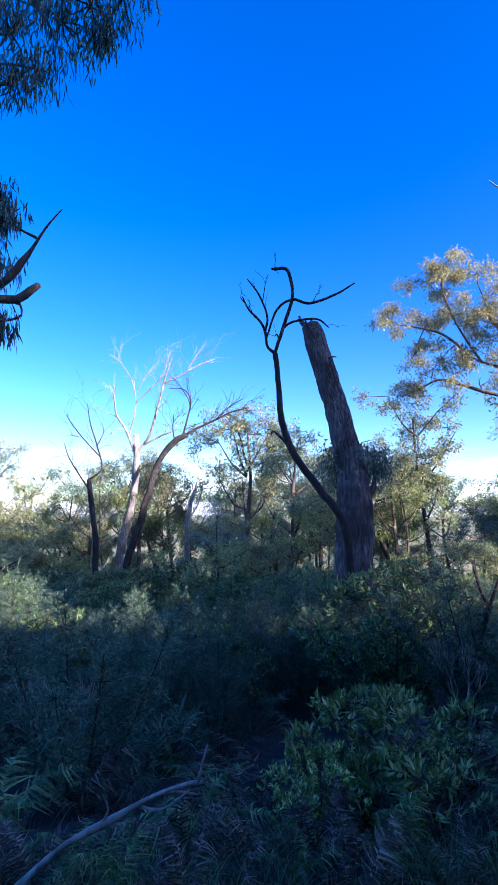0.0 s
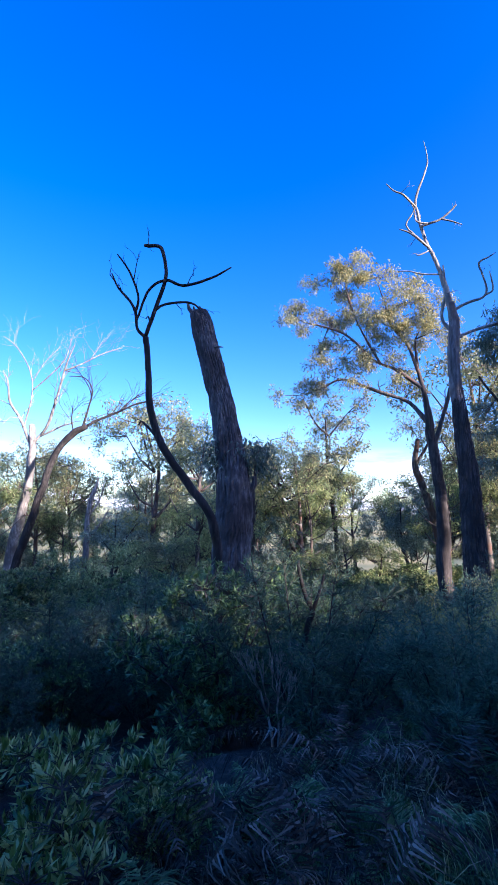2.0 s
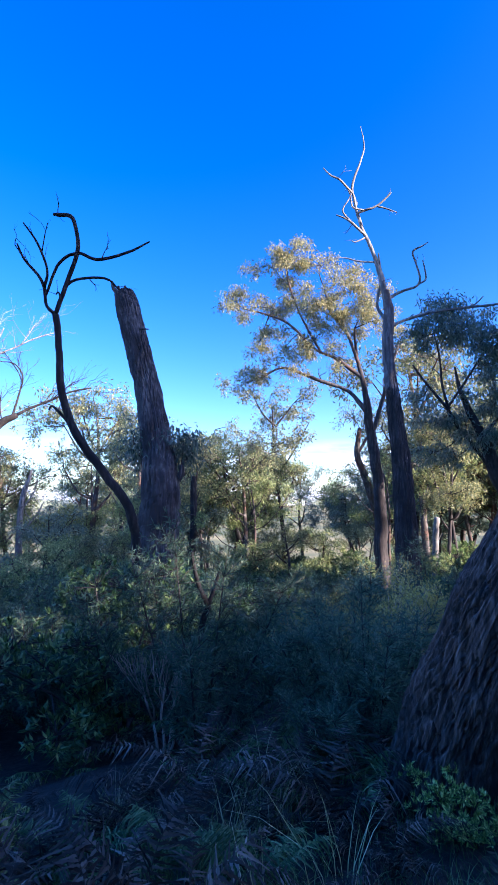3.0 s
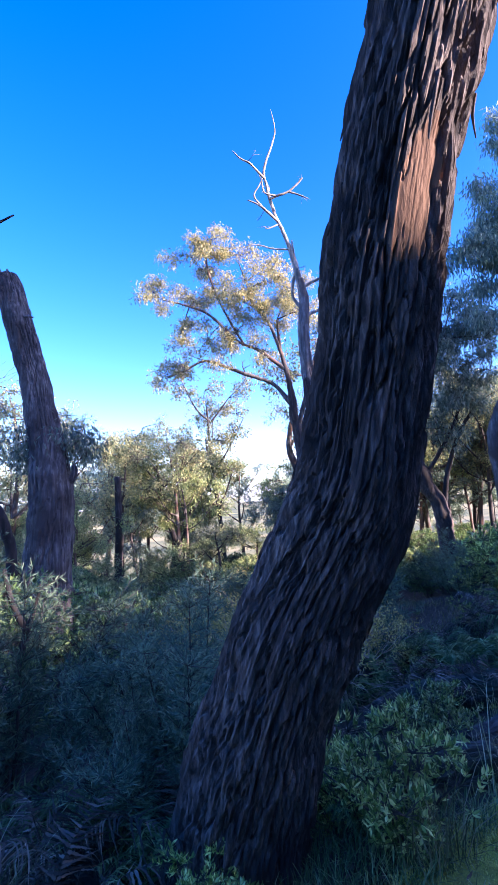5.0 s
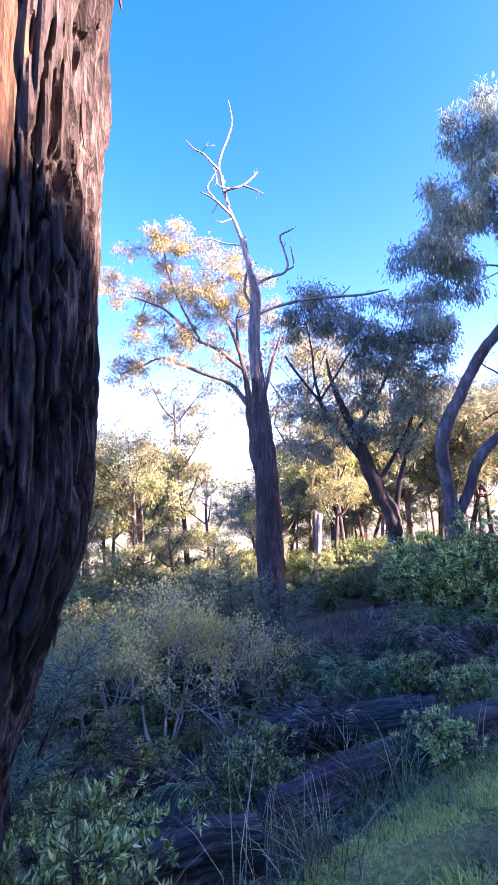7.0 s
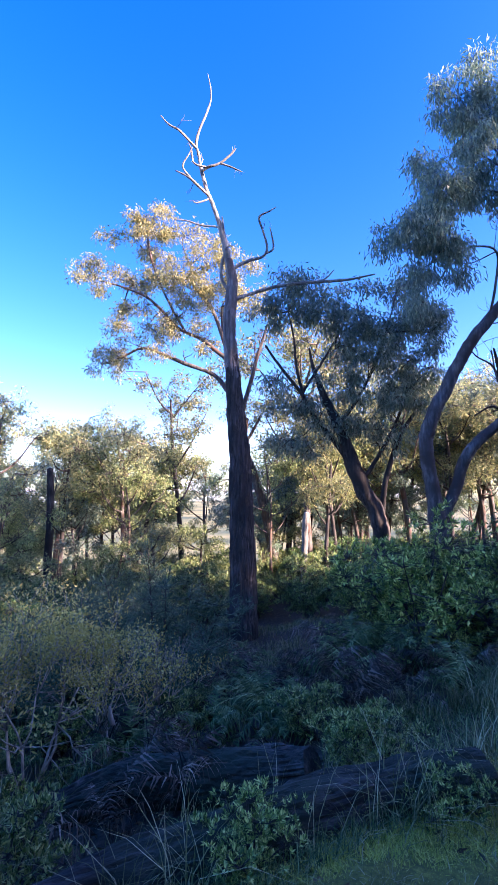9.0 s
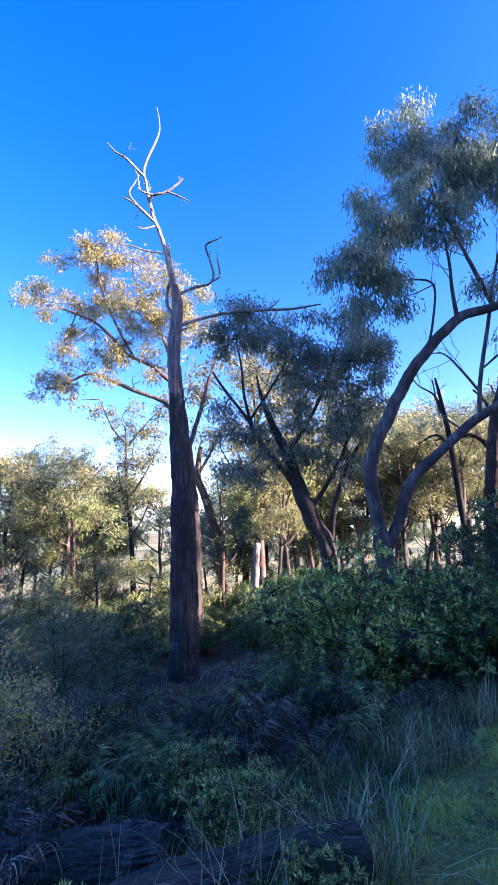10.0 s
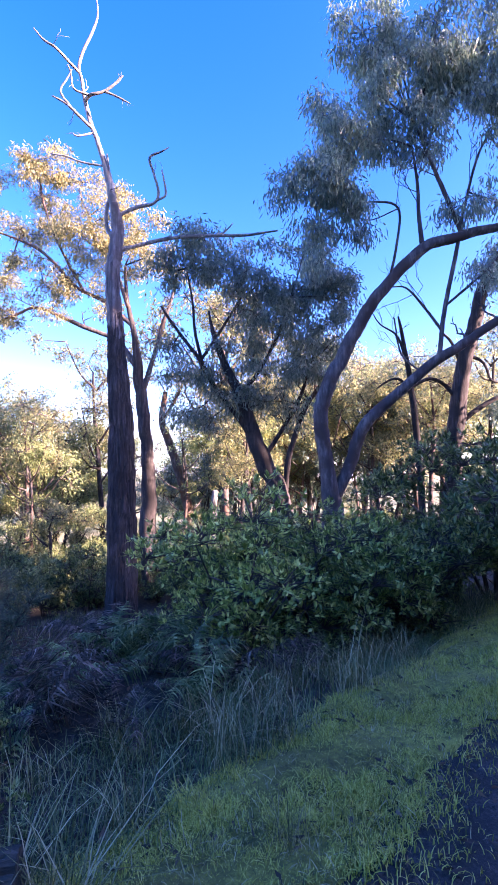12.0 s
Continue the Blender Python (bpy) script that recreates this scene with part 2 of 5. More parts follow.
def tube(path, sides=8, gnarl=0.0, rg=rng):
    """Rings round a path; returns vertices and quads, with closed ends."""
    path = np.asarray(path, float)
    C, R = path[:, :3], path[:, 3]
    T = np.gradient(C, axis=0)
    T /= np.linalg.norm(T, axis=1, keepdims=True) + 1e-9
    up = np.array([0.31, 0.95, 0.05])
    A = np.cross(T, up)
    A /= np.linalg.norm(A, axis=1, keepdims=True) + 1e-9
    B = np.cross(T, A)
    ang = np.linspace(0, 2 * np.pi, sides, endpoint=False)
    w = rg.normal(size=(len(R) + 8, sides))
    w = sum(w[k:k + len(R)] for k in range(9)) / 3
    rad = R[:, None] * (1 + gnarl * w)
    V = C[:, None] + rad[..., None] * (np.cos(ang)[None, :, None] * A[:, None] + np.sin(ang)[None, :, None] * B[:, None])
    n = len(R)
    i = np.arange(n - 1)[:, None] * sides + np.arange(sides)[None]
    j = np.arange(n - 1)[:, None] * sides + (np.arange(sides)[None] + 1) % sides
    Q = np.stack([i, j, j + sides, i + sides], -1).reshape(-1, 4)
    V = np.vstack([V.reshape(-1, 3), C[:1], C[-1:] + T[-1:] * R[-1] * 0.5])
    k = np.arange(0, sides, 2)
    e = (n - 1) * sides
    cap0 = np.stack([np.full(len(k), n * sides), (k + 2) % sides, (k + 1) % sides, k], -1)
    cap1 = np.stack([np.full(len(k), n * sides + 1), e + k, e + (k + 1) % sides, e + (k + 2) % sides], -1)
    return V, np.vstack([Q, cap0, cap1])


def merge(pieces):
    V, Q, o = [], [], 0
    for v, q in pieces:
        V.append(v)
        Q.append(np.asarray(q) + o)
        o += len(v)
    return np.vstack(V), np.vstack(Q)


def leaves(C, D, length, width, fold=False, rg=rng, flat=0.0):
    """Pointed leaves from their base points C along D."""
    n = len(C)
    D = D / (np.linalg.norm(D, axis=1, keepdims=True) + 1e-9)
    S = np.cross(D, rg.normal(size=(n, 3)) + [0, 0, flat])
    S /= np.linalg.norm(S, axis=1, keepdims=True) + 1e-9
    L = (length * rg.uniform(0.65, 1.25, n))[:, None]
    Wd = (width * rg.uniform(0.7, 1.25, n))[:, None]
    mid = C + D * L * 0.45
    if fold:
        N = np.cross(D, S)
        V = np.stack([C, mid - N * Wd * 0.3, C + D * L - N * L * 0.12, mid + S * Wd, mid - S * Wd], 1)
        k = np.arange(n)[:, None] * 5
        return V.reshape(-1, 3), np.vstack([k + [0, 1, 2, 3], k + [0, 4, 2, 1]])
    V = np.stack([C, mid + S * Wd, C + D * L, mid - S * Wd], 1)
    return V.reshape(-1, 3), np.arange(n * 4).reshape(-1, 4)


def ball(n, rg=rng, hollow=0.35):
    d = rg.normal(size=(n, 3))
    d /= np.linalg.norm(d, axis=1, keepdims=True)
    return d * (hollow + (1 - hollow) * rg.random((n, 1)) ** 0.7)


def furrowed(path, sides, deep, wide, along, smooth_step, lump=0.02, seed=0.0, warp=0.5, crack=0.24, fibre=0.0):
    """A stem with bark plates parted by furrows. wide: how many plates round it, along: how short they are. Returns vertices, quads, rings and outward ways."""
    p = smooth_path(path, smooth_step)
    C, R = p[:, :3], p[:, 3]
    T = np.gradient(C, axis=0)
    T /= np.linalg.norm(T, axis=1, keepdims=True)
    A = np.cross(T, [0.3, 0.95, 0.05])
    A /= np.linalg.norm(A, axis=1, keepdims=True)
    B = np.cross(T, A)
    ang = np.linspace(0, 2 * np.pi, sides, endpoint=False)
    s = np.cumsum(np.r_[0, np.linalg.norm(np.diff(C, axis=0), axis=1)])
    disp = np.zeros((len(s), sides))
    for i, v in enumerate(s):
        for j, a in enumerate(ang):
            cx, cy = math.cos(a), math.sin(a) + seed
            w = warp * noise.noise((cx * 1.3, cy * 1.3, v * 2.0)) + 0.3 * warp * noise.noise((cx * 4, cy * 4, v * 6.0))
            q = noise.noise((cx * wide + w, cy * wide + w, v * along)) + 0.6 * noise.noise((cx * wide * 2 + 9, cy * wide * 2, v * along * 2.2)) + 0.3 * noise.noise((cx * wide * 4, cy * wide * 4, v * along * 6))
            plate = min(abs(q) / crack, 1.0) ** 0.8
            disp[i, j] = min(1, R[i] / 0.14) * (deep * (plate - 0.35) + deep * 0.4 * noise.noise((cx * wide * 3 + 3, cy * wide * 3, v * along * 3)) + fibre * noise.noise((cx * wide * 4.5, cy * wide * 4.5 + 7, v * 7)) + lump * noise.noise((cx * 1.2 + 4, cy * 1.2, v * 2.2)))
    O = np.cos(ang)[None, :, None] * A[:, None] + np.sin(ang)[None, :, None] * B[:, None]
    V = (C[:, None] + O * (R[:, None] + disp)[..., None]).reshape(-1, 3)
    n = len(s)
    i = np.arange(n - 1)[:, None] * sides + np.arange(sides)[None]
    j = np.arange(n - 1)[:, None] * sides + (np.arange(sides)[None] + 1) % sides
    Q = np.stack([i, j, j + sides, i + sides], -1).reshape(-1, 4)
    V = np.vstack([V, C[:1], C[-1:]])
    k = np.arange(0, sides, 2)
    e = (n - 1) * sides
    Q = np.vstack([Q, np.stack([np.full(len(k), n * sides), (k + 2) % sides, (k + 1) % sides, k], -1), np.stack([np.full(len(k), n * sides + 1), e + k, e + (k + 1) % sides, e + (k + 2) % sides], -1)])
    return V, Q, C, O, T


# ---- the lie of the land ----
def edge_y(x):
    """Where the verge breaks off into the gully."""
    x = np.asarray(x, float)
    return 1.7 + 0.25 * x + 0.2 * np.logaddexp(0, x - 10)


def wav(x, y):
    return 0.10 * np.sin(x * 0.9 + 1.3 * np.sin(y * 0.6)) + 0.08 * np.sin(y * 1.1 + 0.7 * x + 0.5) + 0.04 * np.sin(2.7 * x - 1.9 * y)


def gh(x, y):
    x, y = np.asarray(x, float), np.asarray(y, float)
    d = (y - edge_y(x)) * 0.9
    z = -0.035 * np.clip(x, -20, 25)
    down = np.interp(d, [-1.6, 0, 1.5, 4.2, 12, 22, 40, 150, 400, 3000], [0, 0.12, 0.62, 1.5, 3.0, 4.5, 7.5, 26, 34, 36])
    # unseen rise behind the track, added to block the low sun
    up = np.interp(-d, [5.0, 7.5, 16, 26, 40, 60, 3000], [0, 1.2, 7.5, 10.6, 12, 12, 10])
    rough = np.interp(d, [-1.0, 1.0, 5, 60, 200], [0.12, 0.9, 1.2, 1.2, 0.0])
    # rise heightened at both sides for more shade on the gully
    up = up * (1.19 + 0.08 * np.clip((x - 26) / 4, 0, 1) + 0.14 * np.clip((20.5 - x) / 3, 0, 1))
    mound = 0.3 * np.exp(-((x - 9.9) ** 2 / 0.9 + (y - 6.9) ** 2 / 0.7))
    return z - down + up + mound + wav(x, y) * rough


def grown(lo, hi, fine, far, k=1.18):
    mid = list(np.arange(lo, hi, fine))
    a, s = [lo], fine
    while a[-1] > -far:
        s *= k
        a.append(a[-1] - s)
    b, s = [mid[-1]], fine
    while b[-1] < far:
        s *= k
        b.append(b[-1] + s)
    return np.array(sorted(a[1:]) + mid + b[1:])


def sheet(X, Y, Z):
    h, w = X.shape
    k = (np.arange(h - 1)[:, None] * w + np.arange(w - 1)[None]).ravel()
    return np.stack([X, Y, Z], -1).reshape(-1, 3), np.stack([k, k + 1, k + 1 + w, k + w], -1)


gx, gy = grown(-14, 26, 0.3, 3200), grown(-8, 30, 0.3, 3200)
GX, GY = np.meshgrid(gx, gy)
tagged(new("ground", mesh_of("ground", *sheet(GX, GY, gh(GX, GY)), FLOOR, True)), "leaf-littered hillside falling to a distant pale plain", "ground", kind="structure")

# grassy verge and the gravel track beside it
vx = np.arange(-6, 22, 0.12)
VU, VX = np.meshgrid(np.linspace(0, 1, 26), vx, indexing="ij")
TRACK_IN = 0.72
VY = edge_y(VX) - TRACK_IN + VU * (TRACK_IN + 0.35)
VZ = gh(VX, VY) + 0.03 * np.sin(VU * np.pi) + 0.015 * np.sin(VX * 5 + VU * 9) + 0.006
VZ[0] -= 0.02
VZ[-1] -= 0.05
tagged(new("verge", mesh_of("verge", *sheet(VX, VY, VZ), TURF, True)), "mossy green grass verge along the gravel track", "verge", kind="structure")
TU, TX = np.meshgrid(np.linspace(0, 1, 20), vx, indexing="ij")
TY = edge_y(TX) - TRACK_IN + 0.1 - TU * 3.4
tagged(new("track", mesh_of("track", *sheet(TX, TY, gh(TX, TY) + 0.012), GRAVEL, True)), "dark damp gravel walking track", "track", kind="structure")


# ---- trees ----
def limb_mesh(name, path, mat, step=0.12, sides=8, gnarl=0.04, base=(0, 0, 0)):
    p = smooth_path(path, step)
    p[:, :3] -= np.asarray(base)
    w = rng.normal(size=(len(p) + 4, 3))
    p[:, :3] += sum(w[k:k + len(p)] for k in range(5)) / 2.2 * p[:, 3:4] * 0.10
    v, q = tube(p, sides, gnarl)
    return mesh_of(name, v, q, mat, True)


def crown_of(blobs, limbs, base, per, length, width, mat, twig_mat, droop=0.9, clump=0.34, fill=1.0):
    """Leaf clumps in the given balls, each on a twig from the nearest limb. Returns the leaf and twig meshes."""
    base = np.asarray(base)
    nodes = np.vstack([smooth_path(p, 0.25)[:, :3] for p in limbs])
    C, twigs = [], []
    for x, y, z, r in blobs:
        c0 = np.array([x, y, z])
        near = nodes[np.argmin(((nodes - c0) ** 2).sum(1))]
        mid = (near + c0) / 2 + rng.normal(size=3) * 0.12 * r
        twigs.append(tube(smooth_path([[*near, 0.02 + 0.018 * r], [*mid, 0.016 + 0.01 * r], [*c0, 0.012]], 0.3), 5, 0.05))
        # each bough ends in several separate sprays with air between them
        sprays = [(c0, 0.42 * r)] + [(c0 + d * r * rng.uniform(0.75, 1.3) * [1, 1, 0.8], r * rng.uniform(0.34, 0.6)) for d in ball(8, rng, 1.0)]
        area = sum(q * q for _, q in sprays)
        for c, q in sprays:
            if c is not c0:
                m = (c0 + c) / 2 + rng.normal(size=3) * 0.1 * r
                twigs.append(tube([[*c0, 0.014], [*m, 0.011], [*c, 0.007]], 4))
            k = max(2, int(fill * 26 * r**2 * q * q / area))
            e = c + ball(k, rng, 0.3) * q * [1, 1, 0.62]
            C.append(e)
            twigs += [tube([[*c, 0.006], [*w, 0.003]], 4) for w in e[::2]]
    C = np.vstack(C)
    P = np.repeat(C, per, 0)
    off = ball(len(P), rng, 0.1) * clump
    D = off * 0.35 / clump + rng.normal(size=off.shape) * 0.5 + [0, 0, -droop]
    v, q = leaves(P + off, D, length, width)
    tv, tq = merge(twigs)
    return mesh_of("crown", v - base, q, mat), mesh_of("twigs", tv - base, tq, twig_mat, True)


def tree(name, label, trunk, limbs, blobs, bark_mat, leaf_mat, group="", per=26, length=0.17, width=0.022, sides=14, step=0.15, droop=0.9, clump=0.42, fill=1.0, category="tree", gnarl=0.05, limb_mat=None, limb_r=0.62, furrow=0.0, bare=0, bare_len=0.5, stem_mat=None):
    x, y, z, r = trunk[0]
    g = float(gh(x, y))
    base = np.array([x, y, g])
    root = thing(name, base, label, category, group)
    trunk = [(x, y, min(z, g) - 0.3, r * 1.15), (x, y, g + 0.15, r * 1.05)] + list(trunk[1:] if z < g + 0.4 else trunk)
    if furrow:
        v, q = furrowed(trunk, sides, furrow, 4.2, 0.9, 0.06, 0.04, x)[:2]
        part("trunk", mesh_of("trunk", v - base, q, bark_mat), root)
    else:
        part("trunk", limb_mesh("trunk", trunk, bark_mat, step, sides, gnarl, base), root)
    limbs = [[(a, b, c, r * limb_r) for a, b, c, r in p] for p in limbs]
    wood = smooth_path(trunk, 0.1)[:, :3]
    for p in limbs:
        near = wood[np.argmin(((wood - p[0][:3]) ** 2).sum(1))]
        if np.linalg.norm(near - p[0][:3]) < 2.5:
            p[0] = (*near, p[0][3])
        wood = np.vstack([wood, smooth_path(p, 0.1)[:, :3]])
    if bare:
        sprigs = []

        def sprig(at, d, ln, r, depth):
            e = at + d * ln
            m = (at + e) / 2 + rng.normal(size=3) * ln * 0.08
            sprigs.append(tube([[*at, r], [*m, r * 0.8], [*e, r * 0.5]], 4, 0))
            for _ in range(depth):
                k = d + rng.normal(size=3) * 0.5 + [0, 0, 0.15]
                sprig(m + (e - m) * rng.random(), k / np.linalg.norm(k), ln * rng.uniform(0.4, 0.75), r * 0.6, depth - 1)

        for p in limbs:
            q = smooth_path(p, 0.1)
            for _ in range(bare):
                k = int(len(q) * rng.uniform(0.35, 0.97))
                d = (q[-1, :3] - q[0, :3]) / (np.linalg.norm(q[-1, :3] - q[0, :3]) + 1e-6) + rng.normal(size=3) * 0.7 + [0, 0, 0.2]
                sprig(q[k, :3], d / np.linalg.norm(d), bare_len * rng.uniform(0.4, 1.0), max(q[k, 3] * 0.35, 0.006), 2)
        v, q = merge(sprigs)
        tagged(part("twig_mass", mesh_of("twig_mass", v - base, q, limb_mat or bark_mat), root), kind="stuff")
    for k, p in enumerate(limbs):
        part("branch", limb_mesh("branch", p, stem_mat if stem_mat and k == 0 else limb_mat or bark_mat, step, 12 if stem_mat and k == 0 else 8, gnarl, base), root)
    if blobs:
        c, t = crown_of(blobs, [trunk, *limbs], base, per, length, width, leaf_mat, bark_mat, droop, clump, fill)
        part("crown", c, root, "clumps of narrow hanging leaves")
        tagged(part("twig_mass", t, root), kind="stuff")
    return root


# -- the near leaning tree, deeply furrowed bark --
def near_tree():
    path = [(4.49, 4.15, -0.83, 0.526), (4.54, 4.03, -0.43, 0.388), (4.65, 3.83, 0.20, 0.351), (4.80, 3.61, 0.79, 0.319), (4.94, 3.42, 1.21, 0.308), (5.00, 3.30, 1.48, 0.295), (5.02, 3.16, 1.86, 0.261), (5.03, 3.01, 2.33, 0.256), (5.05, 2.86, 2.76, 0.241), (5.13, 2.66, 3.38, 0.24), (5.25, 2.50, 3.99, 0.231), (5.32, 2.30, 5.32, 0.213), (5.23, 2.08, 7.33, 0.179)]
    x, y, z, r = path[0]
    g = float(gh(x, y))
    base = np.array([x, y, g])
    root = thing("gum_tree", base, "leaning gum with deeply furrowed dark bark and bare orange scar", "tree")
    path = [(a, b, c, q * 0.91) for a, b, c, q in path]
    sides = 240
    V, Q, C, O, T = furrowed([(x - 0.1, y + 0.1, g - 0.4, r * 1.3)] + path, sides, 0.042, 5.4, 1.8, 0.014, 0.035, 0.0, 1.0, 0.2, 0.016)
    n = len(C)
    # the bare scar: a long oval on the side towards the track
    mid = np.array([(4.99, 2.66, 2.56, 0.)][0][:3])
    axis = T[np.argmin(((C - mid) ** 2).sum(1))]
    # inside it the bark is gone and the wood lies smooth, a little sunk
    rel = V[:n * sides] - mid
    up = rel @ axis
    inside = np.clip(1.5 - (up / 0.31) ** 2 - (np.linalg.norm(rel - up[:, None] * axis, axis=1) / 0.09) ** 2, 0, 1)[:, None]
    core = np.repeat(C, sides, 0)
    away = V[:n * sides] - core
    radius = np.linalg.norm(away, axis=1).reshape(n, sides)
    even = np.array([radius[max(0, k - 20):k + 20].mean() for k in range(n)])
    even = np.repeat(even, sides)[:, None] - 0.008
    flat = core + away / np.linalg.norm(away, axis=1, keepdims=True) * even
    V[:n * sides] = V[:n * sides] * (1 - inside * 0.94) + flat * inside * 0.94
    ctr = V[Q].mean(1) - mid
    along = ctr @ axis
    side = np.linalg.norm(ctr - along[:, None] * axis, axis=1)
    wob = np.array([noise.noise(Vector(k * 9)) for k in ctr])
    me = mesh_of("trunk", V - base, Q, [BARK_NEAR, BARK_SCAR])
    oval = (along / 0.31) ** 2 + (side / 0.085) ** 2 + 0.8 * wob
    me.polygons.foreach_set("material_index", (oval < 1).astype(np.int32))
    part("trunk", me, root)
    # loose strips of bark along the stem
    for k in range(46):
        f = rng.integers(int(n * 0.1), int(n * 0.75))
        a = rng.integers(0, sides)
        c, o = V[f * sides + a] - base, O[f, a]
        ln = rng.uniform(0.08, 0.26)
        pts = [[*(c + o * 0.004), 0.009], [*(c + o * 0.012 - T[f] * ln * 0.5), 0.008], [*(c + o * rng.uniform(0.012, 0.045) - T[f] * ln), 0.003]]
        part("bark_strip", mesh_of("bark_strip", *tube(smooth_path(pts, 0.05), 4, 0.25), BARK_NEAR), root)
    # unseen limbs and crown, added to carry the trunk on and cast shade
    top = path[-1]
    limbs = [[(top[0], top[1], top[2] - 0.2, 0.14), (top[0] + 1.0, top[1] - 0.8, top[2] + 1.6, 0.09), (top[0] + 1.8, top[1] - 1.2, top[2] + 3.4, 0.05)],
             [(top[0], top[1], top[2] - 0.2, 0.14), (top[0] - 0.9, top[1] - 0.6, top[2] + 1.8, 0.09), (top[0] - 1.2, top[1] - 1.6, top[2] + 3.6, 0.04)]]
    for q in limbs:
        part("branch", limb_mesh("branch", q, BARK_NEAR, 0.15, 10, 0.04, base), root)
    blobs = [(top[0] + 1.8, top[1] - 1.2, top[2] + 3.6, 1.1), (top[0] - 1.2, top[1] - 1.6, top[2] + 3.8, 1.2), (top[0] + 0.4, top[1] - 1.6, top[2] + 4.6, 1.1)]
    c, t = crown_of(blobs, limbs, base, 24, 0.17, 0.02, LEAF_DARKGUM, BARK_NEAR)
    part("crown", c, root)
    tagged(part("twig_mass", t, root), kind="stuff")


near_tree()

# -- dead crooked tree --
tree("dead_tree", "bare crooked dead tree with dark twisting limbs", [(2.46, 11.56, 0.22, 0.105), (2.36, 11.47, 0.98, 0.1), (2.12, 11.40, 1.6, 0.098), (1.74, 11.45, 2.05, 0.094), (1.27, 11.47, 2.68, 0.09), (1.05, 11.46, 3.06, 0.088), (0.85, 11.42, 3.69, 0.084), (0.75, 11.34, 4.38, 0.076), (0.72, 11.26, 5.01, 0.07), (0.65, 11.22, 5.46, 0.07)],
    [[(0.65, 11.22, 5.46, 0.064), (0.46, 11.23, 5.64, 0.051), (0.41, 11.19, 6.02, 0.051), (0.28, 11.18, 6.30, 0.045), (-0.01, 11.19, 6.62, 0.038), (-0.17, 11.18, 6.96, 0.025)], [(0.41, 11.19, 6.02, 0.051), (0.47, 11.13, 6.40, 0.038), (0.26, 11.09, 6.96, 0.033), (-0.05, 11.10, 7.41, 0.02)],
     [(0.67, 11.21, 5.46, 0.064), (0.79, 11.13, 5.89, 0.064), (0.97, 11.02, 6.40, 0.064), (1.10, 10.94, 6.83, 0.064), (1.05, 10.89, 7.28, 0.064), (0.92, 10.88, 7.56, 0.064), (0.57, 10.95, 7.60, 0.045)], [(0.51, 11.19, 5.83, 0.038), (0.71, 11.06, 6.55, 0.046), (1.10, 10.95, 6.78, 0.051), (1.51, 10.88, 6.64, 0.051), (2.13, 10.73, 6.80, 0.043), (2.59, 10.61, 7.04, 0.025)],
     [(0.86, 11.10, 6.02, 0.045), (1.09, 11.03, 6.21, 0.045), (1.68, 10.90, 6.24, 0.038), (1.98, 10.87, 6.00, 0.02)], [(1.05, 11.46, 3.06, 0.051), (0.86, 11.47, 3.27, 0.051), (0.63, 11.49, 3.50, 0.038), (0.56, 11.51, 3.42, 0.025)], [(0.79, 11.14, 5.83, 0.038), (0.71, 11.14, 5.94, 0.025), (0.66, 11.16, 5.89, 0.02)],
     [(0.33, 11.10, 6.78, 0.02), (0.40, 11.04, 7.15, 0.015), (0.45, 11.00, 7.41, 0.01)], [(-0.14, 11.20, 6.78, 0.02), (-0.21, 11.19, 6.93, 0.015), (-0.19, 11.17, 7.08, 0.01)]],
    [], DEAD_DARK, None, sides=10, category="dead tree", step=0.1, limb_r=0.7, bare=2, bare_len=0.35)
# -- tall broken stump --
bsr = tree("broken_tree", "tall dead trunk snapped off at the top, stringy dark bark", [(2.99, 13.47, -1.03, 0.537), (2.97, 13.46, -0.16, 0.512), (3.05, 13.51, 0.88, 0.505), (3.05, 13.55, 2.10, 0.466), (2.89, 13.62, 3.36, 0.363), (2.66, 13.80, 4.69, 0.323), (2.32, 13.99, 6.07, 0.314), (2.10, 14.12, 6.97, 0.302), (1.97, 14.18, 7.45, 0.219)],
    [[(1.83, 14.24, 7.21, 0.084), (1.72, 14.22, 7.51, 0.068), (1.62, 14.21, 7.78, 0.034)], [(2.10, 14.19, 7.21, 0.084), (2.04, 14.16, 7.51, 0.051), (2.00, 14.15, 7.65, 0.025)], [(1.91, 14.22, 7.26, 0.084), (1.87, 14.20, 7.48, 0.051), (1.82, 14.18, 7.65, 0.025)], [(2.24, 13.67, 6.29, 0.048), (2.52, 13.62, 6.19, 0.032), (2.68, 13.59, 6.18, 0.016)],
     [(3.28, 13.46, 1.64, 0.139), (3.54, 13.35, 2.10, 0.092), (3.59, 13.30, 2.40, 0.062)]],
    [(3.63, 13.51, 3.05, 0.347), (2.32, 13.78, 3.02, 0.379), (3.12, 13.60, 3.13, 0.253), (3.87, 13.50, 2.74, 0.284), (2.63, 13.76, 2.66, 0.316)], BARK_BROKEN, LEAF_DARKGUM, limb_r=1.0, per=22, sides=90, furrow=0.05, gnarl=0.08, step=0.09, category="dead tree")

